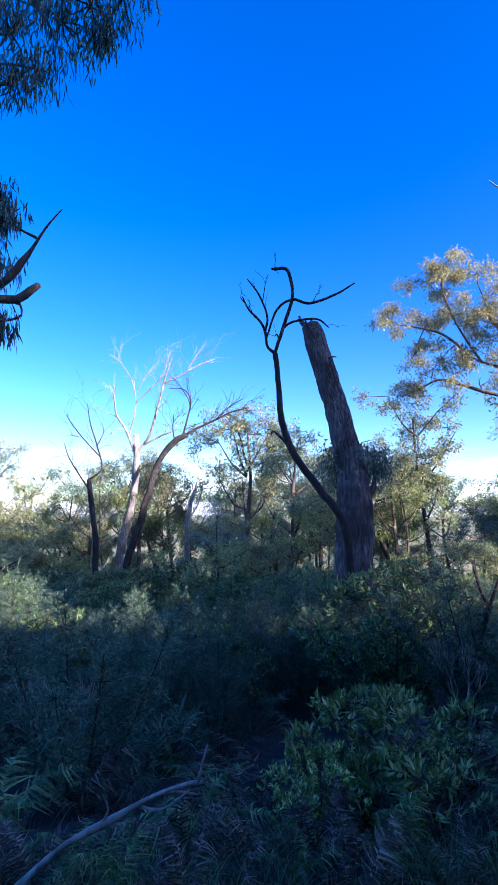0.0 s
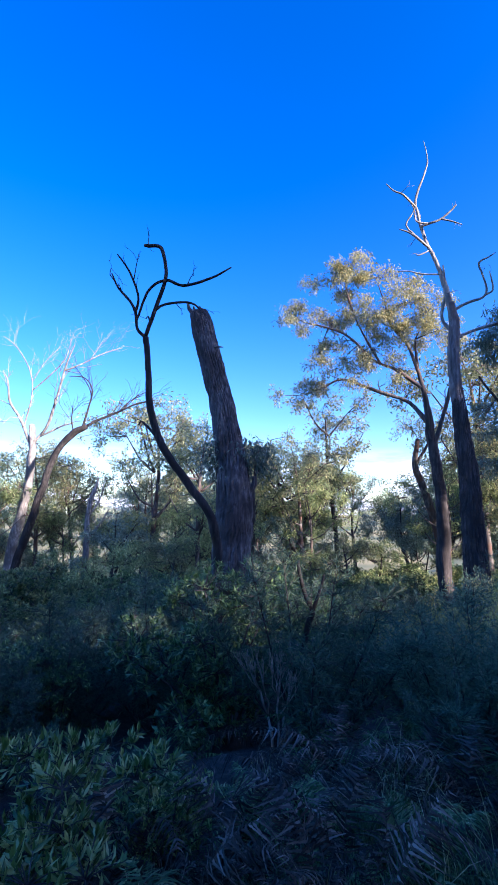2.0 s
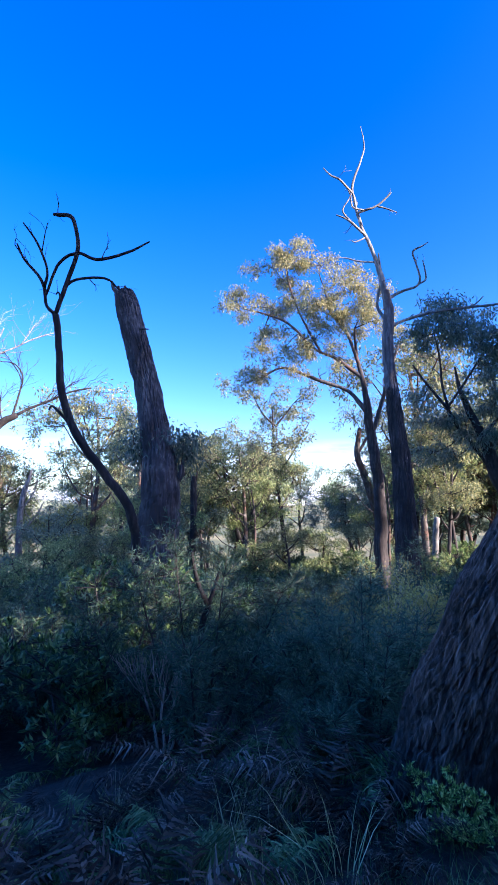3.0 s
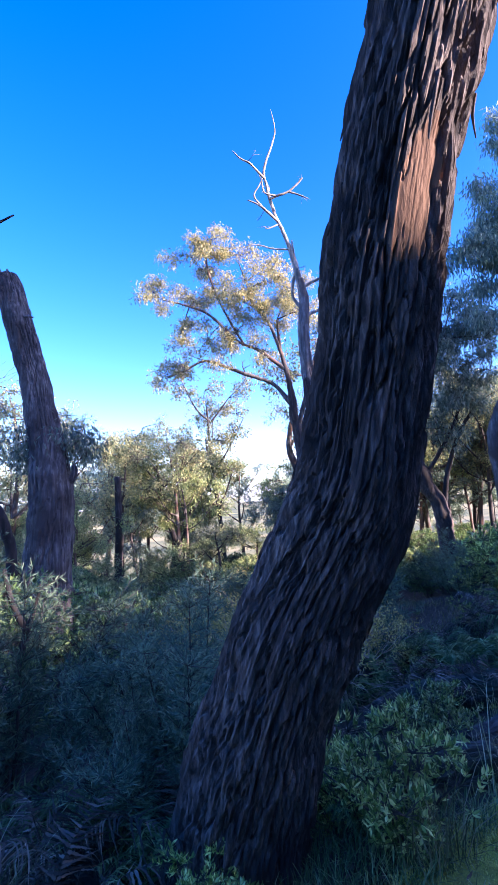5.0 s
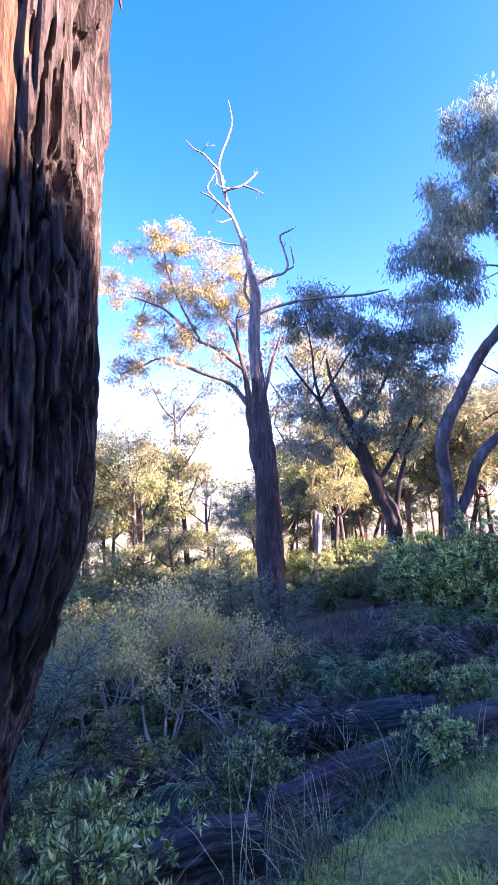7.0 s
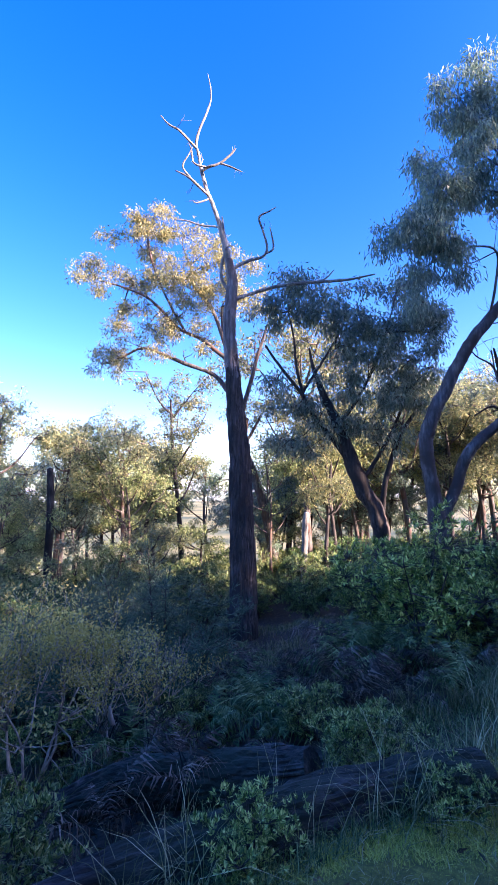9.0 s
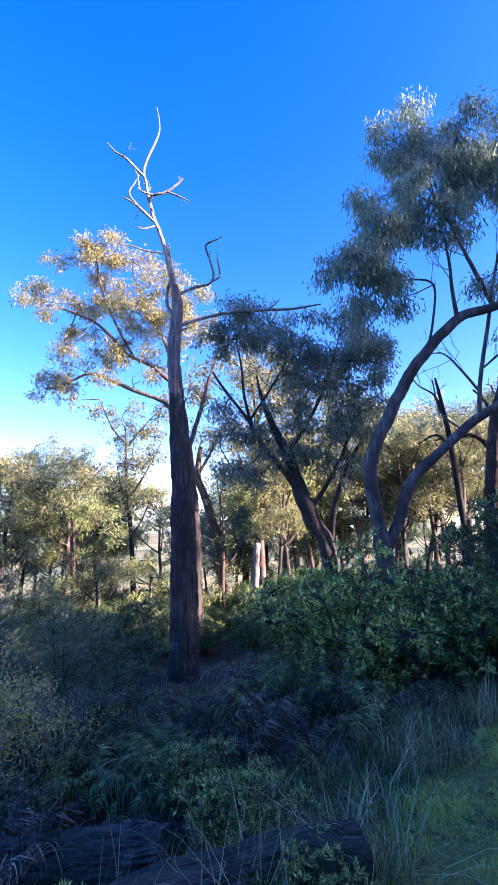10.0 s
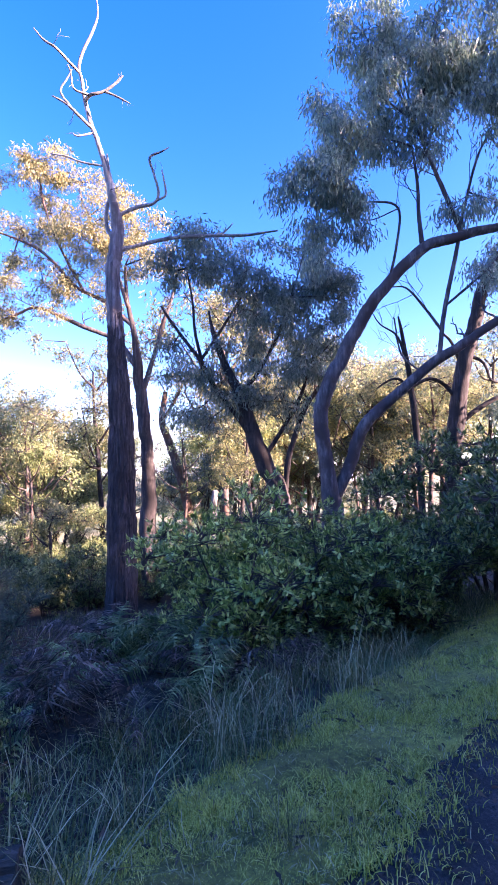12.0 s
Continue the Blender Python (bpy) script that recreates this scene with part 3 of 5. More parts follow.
# -- tall half-dead gum with a bleached crown --
tree("tall_gum", "tall gum with dark furrowed trunk and bleached bare top limbs", [(11.61, 15.55, -2.97, 0.41), (11.61, 15.48, -1.48, 0.391), (11.58, 15.45, 0.14, 0.365), (11.53, 15.46, 2.69, 0.306), (11.42, 15.51, 4.2, 0.252), (11.36, 15.53, 5.4, 0.20), (11.34, 15.53, 6.0, 0.12)],
    [[(11.42, 15.51, 4.2, 0.36), (11.37, 15.53, 5.03, 0.36), (11.28, 15.53, 6.92, 0.34), (11.38, 15.53, 8.41, 0.28), (11.25, 15.47, 9.06, 0.18)], [(11.38, 15.53, 8.41, 0.262), (11.24, 15.55, 9.20, 0.188), (10.94, 15.64, 10.53, 0.137), (10.57, 15.79, 11.70, 0.108), (10.36, 15.88, 12.80, 0.086), (10.26, 15.81, 13.38, 0.078), (10.62, 15.68, 14.44, 0.063), (10.73, 15.63, 15.03, 0.044), (10.62, 15.64, 15.79, 0.02)], [(10.16, 15.37, 13.00, 0.066), (9.62, 15.54, 13.30, 0.057), (9.30, 15.64, 13.49, 0.049), (9.02, 15.69, 13.79, 0.028)], [(10.27, 15.47, 12.26, 0.085), (10.56, 15.38, 12.12, 0.076), (10.90, 15.22, 12.23, 0.064), (11.24, 15.03, 12.52, 0.057), (11.37, 14.94, 12.66, 0.028)], [(10.91, 15.23, 12.19, 0.057), (11.26, 15.10, 12.09, 0.049), (11.59, 15.00, 11.93, 0.028)],
     [(10.60, 15.52, 11.32, 0.076), (10.14, 15.64, 11.68, 0.076), (9.87, 15.71, 11.89, 0.057), (9.54, 15.81, 12.05, 0.03)], [(10.05, 15.67, 11.70, 0.057), (9.76, 15.70, 12.17, 0.046), (9.94, 15.55, 12.54, 0.038), (10.03, 15.47, 12.76, 0.027)], [(10.39, 15.48, 11.97, 0.057), (10.11, 15.54, 12.26, 0.049), (10.00, 15.50, 12.69, 0.038), (9.92, 15.50, 12.88, 0.027)],
     [(11.43, 15.66, 8.78, 0.101), (11.68, 15.52, 9.00, 0.087), (12.02, 15.35, 9.14, 0.087), (12.37, 15.19, 9.25, 0.072), (12.48, 15.10, 9.51, 0.065), (12.31, 15.06, 10.07, 0.058), (12.18, 15.03, 10.48, 0.058), (12.49, 14.87, 10.66, 0.043), (12.68, 14.77, 10.79, 0.023)], [(12.42, 15.16, 9.32, 0.058), (12.66, 15.03, 9.47, 0.049), (12.60, 14.98, 9.88, 0.043), (12.52, 14.96, 10.16, 0.026)],
     [(11.36, 15.85, 7.94, 0.114), (11.12, 15.84, 8.51, 0.095), (11.10, 15.74, 9.07, 0.095), (11.21, 15.61, 9.53, 0.095), (11.11, 15.54, 10.09, 0.076), (11.04, 15.49, 10.54, 0.038)], [(10.83, 15.64, 10.18, 0.057), (10.38, 15.80, 10.30, 0.049), (9.94, 15.95, 10.45, 0.038), (9.55, 16.10, 10.50, 0.027)],
     [(11.52, 15.84, 7.66, 0.114), (11.99, 15.58, 8.03, 0.095), (12.86, 15.18, 8.27, 0.095), (14.08, 14.66, 8.36, 0.085), (14.96, 14.30, 8.40, 0.076), (15.83, 13.91, 8.55, 0.038)], [(14.08, 14.66, 8.36, 0.057), (14.34, 14.53, 8.48, 0.046), (14.55, 14.40, 8.72, 0.027)], [(10.57, 15.55, 11.22, 0.049), (10.23, 15.73, 11.01, 0.038), (10.12, 15.76, 11.08, 0.023)]],
    [], BARK_DARK, None, sides=90, furrow=0.04, gnarl=0.06, step=0.1, limb_mat=DEAD_GREY, bare=1, bare_len=0.4, stem_mat=UPPER_STEM)

# -- wide golden-crowned gum behind it --
tree("gum_tree", "gum with reddish limbs and a wide golden open crown", [(13.76, 20.93, -3.37, 0.317), (13.61, 20.73, -0.10, 0.294), (13.41, 20.56, 3.06, 0.24), (13.08, 20.51, 5.55, 0.19), (12.97, 20.47, 6.68, 0.13), (12.63, 20.51, 8.26, 0.08), (12.53, 20.44, 9.61, 0.04)],
    [[(12.85, 20.98, 5.47, 0.224), (12.40, 20.95, 6.58, 0.149), (11.34, 21.29, 7.07, 0.149), (10.40, 21.60, 7.48, 0.124), (9.35, 21.95, 7.89, 0.099), (8.56, 22.33, 7.56, 0.075), (7.66, 22.77, 7.24, 0.05)], [(12.72, 20.71, 7.19, 0.174), (11.75, 20.91, 8.18, 0.124), (10.80, 21.20, 8.69, 0.099), (9.59, 21.46, 9.94, 0.099), (8.65, 21.75, 10.44, 0.075), (7.48, 22.15, 10.83, 0.05)],
     [(12.64, 20.60, 7.92, 0.149), (12.15, 20.52, 9.40, 0.124), (11.41, 20.63, 10.39, 0.099), (11.13, 20.56, 11.37, 0.075)], [(11.05, 21.15, 8.44, 0.099), (10.03, 21.19, 10.42, 0.075), (9.49, 21.13, 11.89, 0.075), (9.33, 21.00, 12.87, 0.05)], [(13.23, 20.53, 4.42, 0.204), (13.70, 20.17, 6.11, 0.158), (13.97, 19.93, 7.34, 0.136), (14.35, 19.63, 8.70, 0.091)]],
    [(7.24, 22.22, 10.96, 0.844), (8.77, 21.28, 12.64, 0.894), (9.54, 20.85, 13.23, 0.795), (8.74, 21.64, 10.81, 0.844), (9.84, 21.78, 11.75, 0.771), (10.93, 20.75, 10.76, 1.043), (11.68, 19.73, 11.06, 0.868), (10.84, 20.44, 12.60, 0.795), (8.25, 22.14, 9.23, 0.795), (9.59, 22.18, 9.02, 0.865), (10.78, 21.12, 9.18, 0.894), (11.91, 20.57, 9.65, 0.795), (7.65, 22.76, 7.29, 0.646), (8.43, 22.35, 7.76, 0.646), (9.92, 21.72, 7.85, 0.497), (13.00, 19.89, 10.85, 0.844), (13.50, 19.88, 9.86, 0.944), (11.98, 20.82, 8.18, 0.596), (12.46, 19.83, 12.32, 0.646)],
    BARK_DARK, LEAF_GUM, limb_mat=BARK_SMOOTH, per=14, length=0.16, width=0.023, fill=7.0, droop=0.5, clump=0.29, bare=5, bare_len=1.0)

# -- dark-crowned gum in the middle --
tree("gum_tree", "slanting gum with a dense dark hanging crown", [(17.24, 16.18, -0.57, 0.323), (16.95, 16.06, 0.62, 0.303), (16.37, 16.09, 1.73, 0.283), (15.96, 16.09, 2.63, 0.242), (15.52, 16.03, 3.83, 0.182), (14.90, 16.06, 5.03, 0.12), (14.55, 16.0, 5.8, 0.07), (14.35, 15.9, 6.5, 0.03)],
    [[(16.16, 16.08, 2.23, 0.182), (15.56, 16.17, 3.03, 0.141), (14.76, 16.30, 4.04, 0.121), (14.15, 16.36, 5.05, 0.101), (13.36, 16.49, 6.06, 0.081), (12.95, 16.54, 6.66, 0.061)], [(15.52, 16.03, 3.83, 0.121), (16.05, 15.67, 4.61, 0.101), (16.55, 15.24, 5.79, 0.081), (16.86, 14.89, 6.98, 0.061)], [(14.35, 16.32, 4.84, 0.101), (14.02, 16.26, 5.84, 0.081), (13.88, 16.13, 6.84, 0.061), (13.64, 16.04, 7.84, 0.04)], [(16.37, 16.09, 1.73, 0.141), (16.89, 15.71, 2.61, 0.121), (17.39, 15.28, 3.79, 0.101), (17.71, 14.92, 4.98, 0.081)], [(14.34, 16.29, 5.04, 0.081), (14.85, 15.89, 6.03, 0.069), (15.37, 15.49, 7.01, 0.048)], [(17.22, 16.11, -0.18, 0.182), (17.21, 15.73, 1.81, 0.162), (17.60, 15.27, 3.39, 0.121), (18.20, 14.80, 4.57, 0.081)]],
    [(13.82, 15.93, 8.03, 0.808), (14.94, 15.47, 8.01, 0.888), (15.89, 15.13, 7.79, 0.808), (14.16, 15.67, 8.62, 0.686), (13.08, 16.26, 7.85, 0.606), (16.84, 14.82, 7.38, 0.888), (17.77, 14.40, 7.56, 0.808), (15.39, 15.56, 6.61, 0.727), (16.54, 15.21, 5.99, 0.888), (17.66, 14.75, 5.97, 0.888), (18.42, 14.48, 5.76, 0.606), (15.84, 15.68, 5.01, 0.848), (16.98, 15.29, 4.59, 0.888), (16.28, 15.77, 3.62, 0.727), (14.94, 16.19, 4.24, 0.686), (13.81, 16.61, 4.46, 0.565), (13.39, 16.60, 5.46, 0.485), (17.16, 14.46, 8.56, 0.727), (18.36, 14.28, 6.95, 0.727), (17.90, 14.85, 4.97, 0.808), (16.49, 15.04, 6.99, 0.808), (15.52, 16.03, 3.83, 0.606), (13.87, 16.82, 3.27, 0.525), (14.63, 16.55, 3.05, 0.444), (17.23, 15.42, 3.40, 0.565)],
    BARK_DARK, LEAF_DARKGUM, per=19, length=0.18, width=0.023, fill=5.5, clump=0.36, bare=4, bare_len=1.0)

# -- forked leaning gum --
tree("gum_tree", "forked gum with two curving stems and hanging grey-green leaves", [(16.89, 12.86, -0.40, 0.287), (16.78, 12.77, 0.55, 0.26), (16.61, 12.73, 1.34, 0.218), (16.45, 12.69, 2.13, 0.206), (16.37, 12.62, 2.84, 0.199), (16.68, 12.29, 4.01, 0.192), (17.24, 11.82, 5.33, 0.178), (17.81, 11.39, 6.30, 0.164), (18.57, 10.88, 7.17, 0.15), (19.49, 10.38, 7.49, 0.137), (20.51, 9.84, 7.77, 0.109), (21.61, 9.23, 8.23, 0.082)],
    [[(16.78, 12.79, 0.39, 0.301), (17.13, 12.48, 1.32, 0.287), (17.49, 12.12, 2.49, 0.273), (18.25, 11.61, 3.40, 0.246), (19.02, 11.12, 4.16, 0.232), (19.86, 10.62, 4.76, 0.206), (20.69, 10.11, 5.40, 0.178), (21.67, 9.51, 6.18, 0.109)], [(17.81, 11.39, 6.30, 0.068), (17.92, 11.18, 7.27, 0.059), (17.90, 11.05, 8.21, 0.051), (17.32, 11.31, 8.39, 0.043), (16.61, 11.68, 8.26, 0.025)], [(18.57, 10.88, 7.17, 0.109), (18.40, 10.83, 8.04, 0.082), (18.31, 10.76, 8.83, 0.069), (18.13, 10.70, 9.78, 0.041)],
     [(19.49, 10.38, 7.49, 0.109), (19.03, 10.45, 8.49, 0.095), (18.57, 10.53, 9.45, 0.069), (18.12, 10.61, 10.41, 0.041)], [(19.19, 11.03, 4.23, 0.109), (19.21, 10.83, 5.49, 0.095), (19.36, 10.53, 6.90, 0.095), (19.47, 10.29, 8.15, 0.069), (19.71, 9.96, 9.56, 0.055), (20.11, 9.62, 10.49, 0.028)], [(19.16, 10.92, 5.02, 0.069), (18.69, 11.05, 5.67, 0.055), (18.24, 11.20, 6.15, 0.041), (17.81, 11.40, 6.17, 0.021)],
     [(19.57, 10.62, 5.63, 0.055), (19.81, 10.41, 6.25, 0.055), (20.23, 10.14, 6.71, 0.041), (20.53, 9.92, 7.17, 0.028)], [(19.21, 12.18, 3.99, 0.044), (18.96, 12.20, 4.68, 0.044), (18.70, 12.17, 5.70, 0.035)], [(17.90, 11.05, 8.21, 0.034), (17.19, 11.44, 7.92, 0.025), (16.61, 11.68, 8.26, 0.017)]],
    [(15.87, 11.94, 8.92, 0.7), (15.31, 12.26, 8.62, 0.509), (15.91, 12.09, 7.81, 0.541), (16.41, 11.51, 10.00, 0.732), (16.45, 11.66, 8.90, 0.636), (16.95, 11.06, 11.24, 0.732), (16.76, 10.93, 12.66, 0.636), (17.17, 10.64, 13.27, 0.509), (17.50, 10.67, 12.00, 0.7), (17.82, 10.71, 10.73, 0.732), (17.27, 11.09, 9.97, 0.7), (18.36, 10.25, 11.97, 0.763), (18.47, 10.03, 13.07, 0.636), (19.07, 9.89, 12.10, 0.7), (19.24, 9.97, 10.99, 0.7), (19.80, 9.60, 11.60, 0.732), (20.20, 9.27, 12.53, 0.636), (20.25, 9.53, 10.64, 0.636), (18.42, 10.54, 9.92, 0.573), (15.82, 11.70, 10.65, 0.477), (16.76, 11.63, 8.10, 0.541), (16.08, 12.15, 6.86, 0.382), (17.06, 11.56, 7.61, 0.35), (20.16, 9.11, 13.63, 0.573), (20.71, 9.45, 9.68, 0.7), (20.03, 9.97, 8.45, 0.477), (21.07, 8.94, 11.87, 0.795), (21.15, 8.56, 14.07, 0.795), (20.09, 10.23, 6.56, 0.35), (19.18, 10.43, 8.16, 0.35)],
    BARK_CURVED, LEAF_DARKGUM, per=24, length=0.2, width=0.02, fill=6.5, droop=1.3, clump=0.36, bare=5, bare_len=1.2)
tree("gum_tree", "dark gum trunk with bare side limbs behind the forked gum", [(22.31, 13.65, -0.90, 0.313), (22.26, 13.41, 0.85, 0.294), (22.25, 13.12, 2.78, 0.274), (22.32, 12.79, 4.72, 0.254), (22.56, 12.44, 6.26, 0.215), (22.73, 12.18, 7.41, 0.176), (23.24, 11.81, 8.17, 0.117)],
    [[(22.25, 13.12, 2.78, 0.157), (22.85, 12.74, 3.34, 0.137), (23.40, 12.41, 3.71, 0.117), (24.24, 11.95, 4.07, 0.078)], [(22.23, 13.01, 3.56, 0.117), (21.77, 13.14, 4.16, 0.098), (21.24, 13.37, 4.37, 0.059)], [(22.45, 12.67, 5.10, 0.098), (22.89, 12.48, 4.89, 0.078), (23.18, 12.43, 4.30, 0.059), (23.53, 12.28, 4.19, 0.039)], [(22.33, 12.82, 4.52, 0.098), (21.91, 12.87, 5.51, 0.078), (21.55, 12.99, 5.91, 0.059)]],
    [(23.26, 11.92, 7.39, 0.666), (23.92, 11.36, 8.92, 0.861), (23.06, 11.90, 8.18, 0.509), (24.19, 11.71, 5.81, 0.783), (23.73, 12.28, 3.50, 0.47), (24.21, 10.93, 10.84, 0.783)], BARK_DARK, LEAF_DARKGUM, per=34, length=0.2, width=0.03, fill=1.8)

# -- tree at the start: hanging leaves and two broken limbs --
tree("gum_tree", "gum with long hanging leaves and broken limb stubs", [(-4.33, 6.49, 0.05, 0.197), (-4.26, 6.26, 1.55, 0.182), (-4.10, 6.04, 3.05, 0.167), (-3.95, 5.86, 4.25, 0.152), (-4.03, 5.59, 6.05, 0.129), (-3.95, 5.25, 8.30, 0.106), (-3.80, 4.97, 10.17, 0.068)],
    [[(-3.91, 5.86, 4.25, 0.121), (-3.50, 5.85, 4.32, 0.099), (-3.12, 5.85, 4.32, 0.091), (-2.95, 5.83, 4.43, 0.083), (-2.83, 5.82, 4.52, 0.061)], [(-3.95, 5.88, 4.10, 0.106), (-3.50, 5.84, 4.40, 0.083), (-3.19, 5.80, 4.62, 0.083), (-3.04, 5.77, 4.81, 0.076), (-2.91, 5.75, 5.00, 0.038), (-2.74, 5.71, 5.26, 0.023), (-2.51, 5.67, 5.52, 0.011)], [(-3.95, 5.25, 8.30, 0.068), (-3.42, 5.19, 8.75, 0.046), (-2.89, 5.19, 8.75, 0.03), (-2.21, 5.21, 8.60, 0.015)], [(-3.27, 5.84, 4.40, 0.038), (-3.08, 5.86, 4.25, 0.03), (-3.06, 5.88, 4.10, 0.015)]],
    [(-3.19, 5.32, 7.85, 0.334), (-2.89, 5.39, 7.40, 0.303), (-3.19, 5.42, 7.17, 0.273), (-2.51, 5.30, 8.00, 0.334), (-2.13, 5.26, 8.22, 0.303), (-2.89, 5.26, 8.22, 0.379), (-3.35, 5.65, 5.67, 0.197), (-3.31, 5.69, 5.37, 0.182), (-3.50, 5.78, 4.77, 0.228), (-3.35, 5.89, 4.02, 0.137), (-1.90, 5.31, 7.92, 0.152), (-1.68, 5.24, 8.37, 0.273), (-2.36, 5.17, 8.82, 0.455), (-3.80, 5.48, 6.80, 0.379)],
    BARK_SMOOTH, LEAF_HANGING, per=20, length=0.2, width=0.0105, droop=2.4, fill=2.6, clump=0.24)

# -- bleached dead trees on the far slope --
tree("dead_tree", "bleached white dead gum with many fine bare limbs", [(-8.55, 30.90, -2.27, 0.307), (-8.04, 30.52, 0.27, 0.279), (-7.52, 30.14, 2.81, 0.251), (-7.27, 29.81, 4.99, 0.223), (-7.38, 29.59, 6.44, 0.167)],
    [[(-7.27, 29.81, 4.99, 0.167), (-7.93, 29.57, 6.62, 0.14), (-8.59, 29.40, 7.71, 0.112), (-8.77, 29.21, 8.98, 0.067), (-9.03, 29.13, 9.53, 0.033)], [(-7.30, 29.76, 5.35, 0.167), (-6.46, 29.59, 6.44, 0.14), (-5.91, 29.32, 8.26, 0.112), (-5.47, 29.05, 10.07, 0.084), (-4.99, 28.86, 11.34, 0.045)], [(-7.01, 29.70, 5.72, 0.112), (-5.73, 29.61, 6.37, 0.095), (-4.99, 29.57, 6.62, 0.055)], [(-5.54, 29.11, 9.71, 0.084), (-4.44, 29.02, 10.25, 0.067), (-3.34, 28.93, 10.87, 0.055), (-2.17, 28.87, 11.31, 0.028)],
     [(-7.74, 29.62, 6.26, 0.084), (-7.38, 29.32, 8.26, 0.072), (-7.56, 29.11, 9.71, 0.055), (-8.30, 28.92, 10.98, 0.045), (-9.03, 28.82, 11.60, 0.022)], [(-7.38, 29.30, 8.44, 0.055), (-6.46, 29.16, 9.35, 0.055), (-5.54, 29.00, 10.44, 0.045), (-5.18, 28.81, 11.71, 0.022)], [(-4.07, 29.00, 10.44, 0.055), (-3.63, 28.89, 11.16, 0.039), (-3.41, 28.82, 11.60, 0.022)], [(-7.45, 29.21, 8.98, 0.045), (-6.72, 29.04, 10.15, 0.039), (-5.84, 28.89, 11.16, 0.022)]],
    [], DEAD_GREY, None, sides=12, step=0.2, gnarl=0.1, category="dead tree", bare=9, bare_len=1.7)
tree("dead_tree", "leaning dark dead gum with an arching bare crown", [(-7.50, 28.84, -2.02, 0.208), (-6.89, 28.53, 0.01, 0.208), (-6.27, 28.23, 2.05, 0.195), (-5.52, 27.87, 4.42, 0.182), (-4.66, 27.70, 5.60, 0.182), (-3.80, 27.62, 6.11, 0.157)],
    [[(-3.80, 27.62, 6.11, 0.13), (-3.05, 27.56, 6.55, 0.104), (-2.09, 27.49, 6.96, 0.104), (-1.06, 27.42, 7.47, 0.078), (-0.03, 27.38, 7.74, 0.052)], [(-4.08, 27.63, 6.05, 0.104), (-3.73, 27.47, 7.13, 0.078), (-3.53, 27.32, 8.15, 0.062), (-3.97, 27.22, 8.82, 0.052), (-4.83, 27.21, 8.89, 0.026)], [(-4.42, 27.70, 5.60, 0.078), (-4.62, 27.57, 6.45, 0.062), (-4.56, 27.44, 7.30, 0.036)], [(-3.53, 27.37, 7.81, 0.052), (-3.80, 27.27, 8.48, 0.042), (-4.49, 27.13, 9.43, 0.026)], [(-2.09, 27.49, 6.96, 0.052), (-1.40, 27.39, 7.64, 0.042), (-0.72, 27.34, 7.98, 0.026)]],
    [], DEAD_DARK, None, sides=12, step=0.2, gnarl=0.1, category="dead tree", bare=9, bare_len=1.7)
tree("dead_tree", "thin dead tree with upswept bare limbs", [(-8.62, 26.78, -1.77, 0.169), (-8.68, 26.45, 0.43, 0.157), (-8.94, 26.17, 2.32, 0.145), (-9.00, 26.02, 3.27, 0.121)],
    [[(-9.00, 26.12, 2.64, 0.097), (-9.58, 25.98, 3.58, 0.072), (-10.15, 25.84, 4.53, 0.058), (-10.40, 25.72, 5.31, 0.034)], [(-9.00, 26.02, 3.27, 0.097), (-8.30, 25.93, 3.90, 0.082), (-8.56, 25.74, 5.15, 0.072), (-8.94, 25.55, 6.41, 0.058), (-9.10, 25.39, 7.51, 0.024)], [(-8.43, 25.84, 4.53, 0.072), (-9.26, 25.70, 5.47, 0.058), (-9.89, 25.58, 6.26, 0.049), (-10.28, 25.48, 6.88, 0.024)], [(-8.56, 25.74, 5.15, 0.049), (-8.18, 25.63, 5.94, 0.034), (-8.30, 25.55, 6.41, 0.019)]],
    [], DEAD_DARK, None, sides=8, step=0.3, category="dead tree", bare=9, bare_len=1.7)
tree("dead_tree", "pale broken dead trunk on the far slope", [(-4.07, 30.84, -1.91, 0.195), (-4.00, 30.57, -0.09, 0.182), (-3.89, 30.30, 1.72, 0.167), (-3.52, 30.14, 2.81, 0.112), (-3.41, 30.06, 3.36, 0.055)], [[(-3.89, 30.41, 1.00, 0.112), (-3.34, 30.27, 1.90, 0.084), (-3.05, 30.14, 2.81, 0.039)], [(-3.96, 30.63, -0.45, 0.112), (-3.16, 30.46, 0.63, 0.084), (-2.68, 30.33, 1.54, 0.039)]], [], DEAD_GREY, None, sides=8, step=0.3, category="dead tree", bare=9, bare_len=1.7)
tree("gum_tree", "pale bending gum trunk behind the tall gum", [(18.15, 27.99, -4.11, 0.264), (17.79, 27.68, -1.66, 0.264), (17.11, 27.46, 0.95, 0.264), (16.46, 27.35, 2.91, 0.231), (15.96, 27.30, 4.22, 0.198), (16.01, 26.97, 5.85, 0.132)], [[(15.96, 27.30, 4.22, 0.165), (16.57, 26.80, 5.51, 0.132), (17.12, 26.33, 6.80, 0.099)]], [(16.53, 26.64, 6.49, 0.991), (17.24, 26.16, 7.45, 0.859), (15.61, 27.01, 6.50, 0.793), (17.78, 26.25, 5.81, 0.727)], BARK_SMOOTH, LEAF_GUM, per=18, fill=1.4, sides=10, step=0.3)
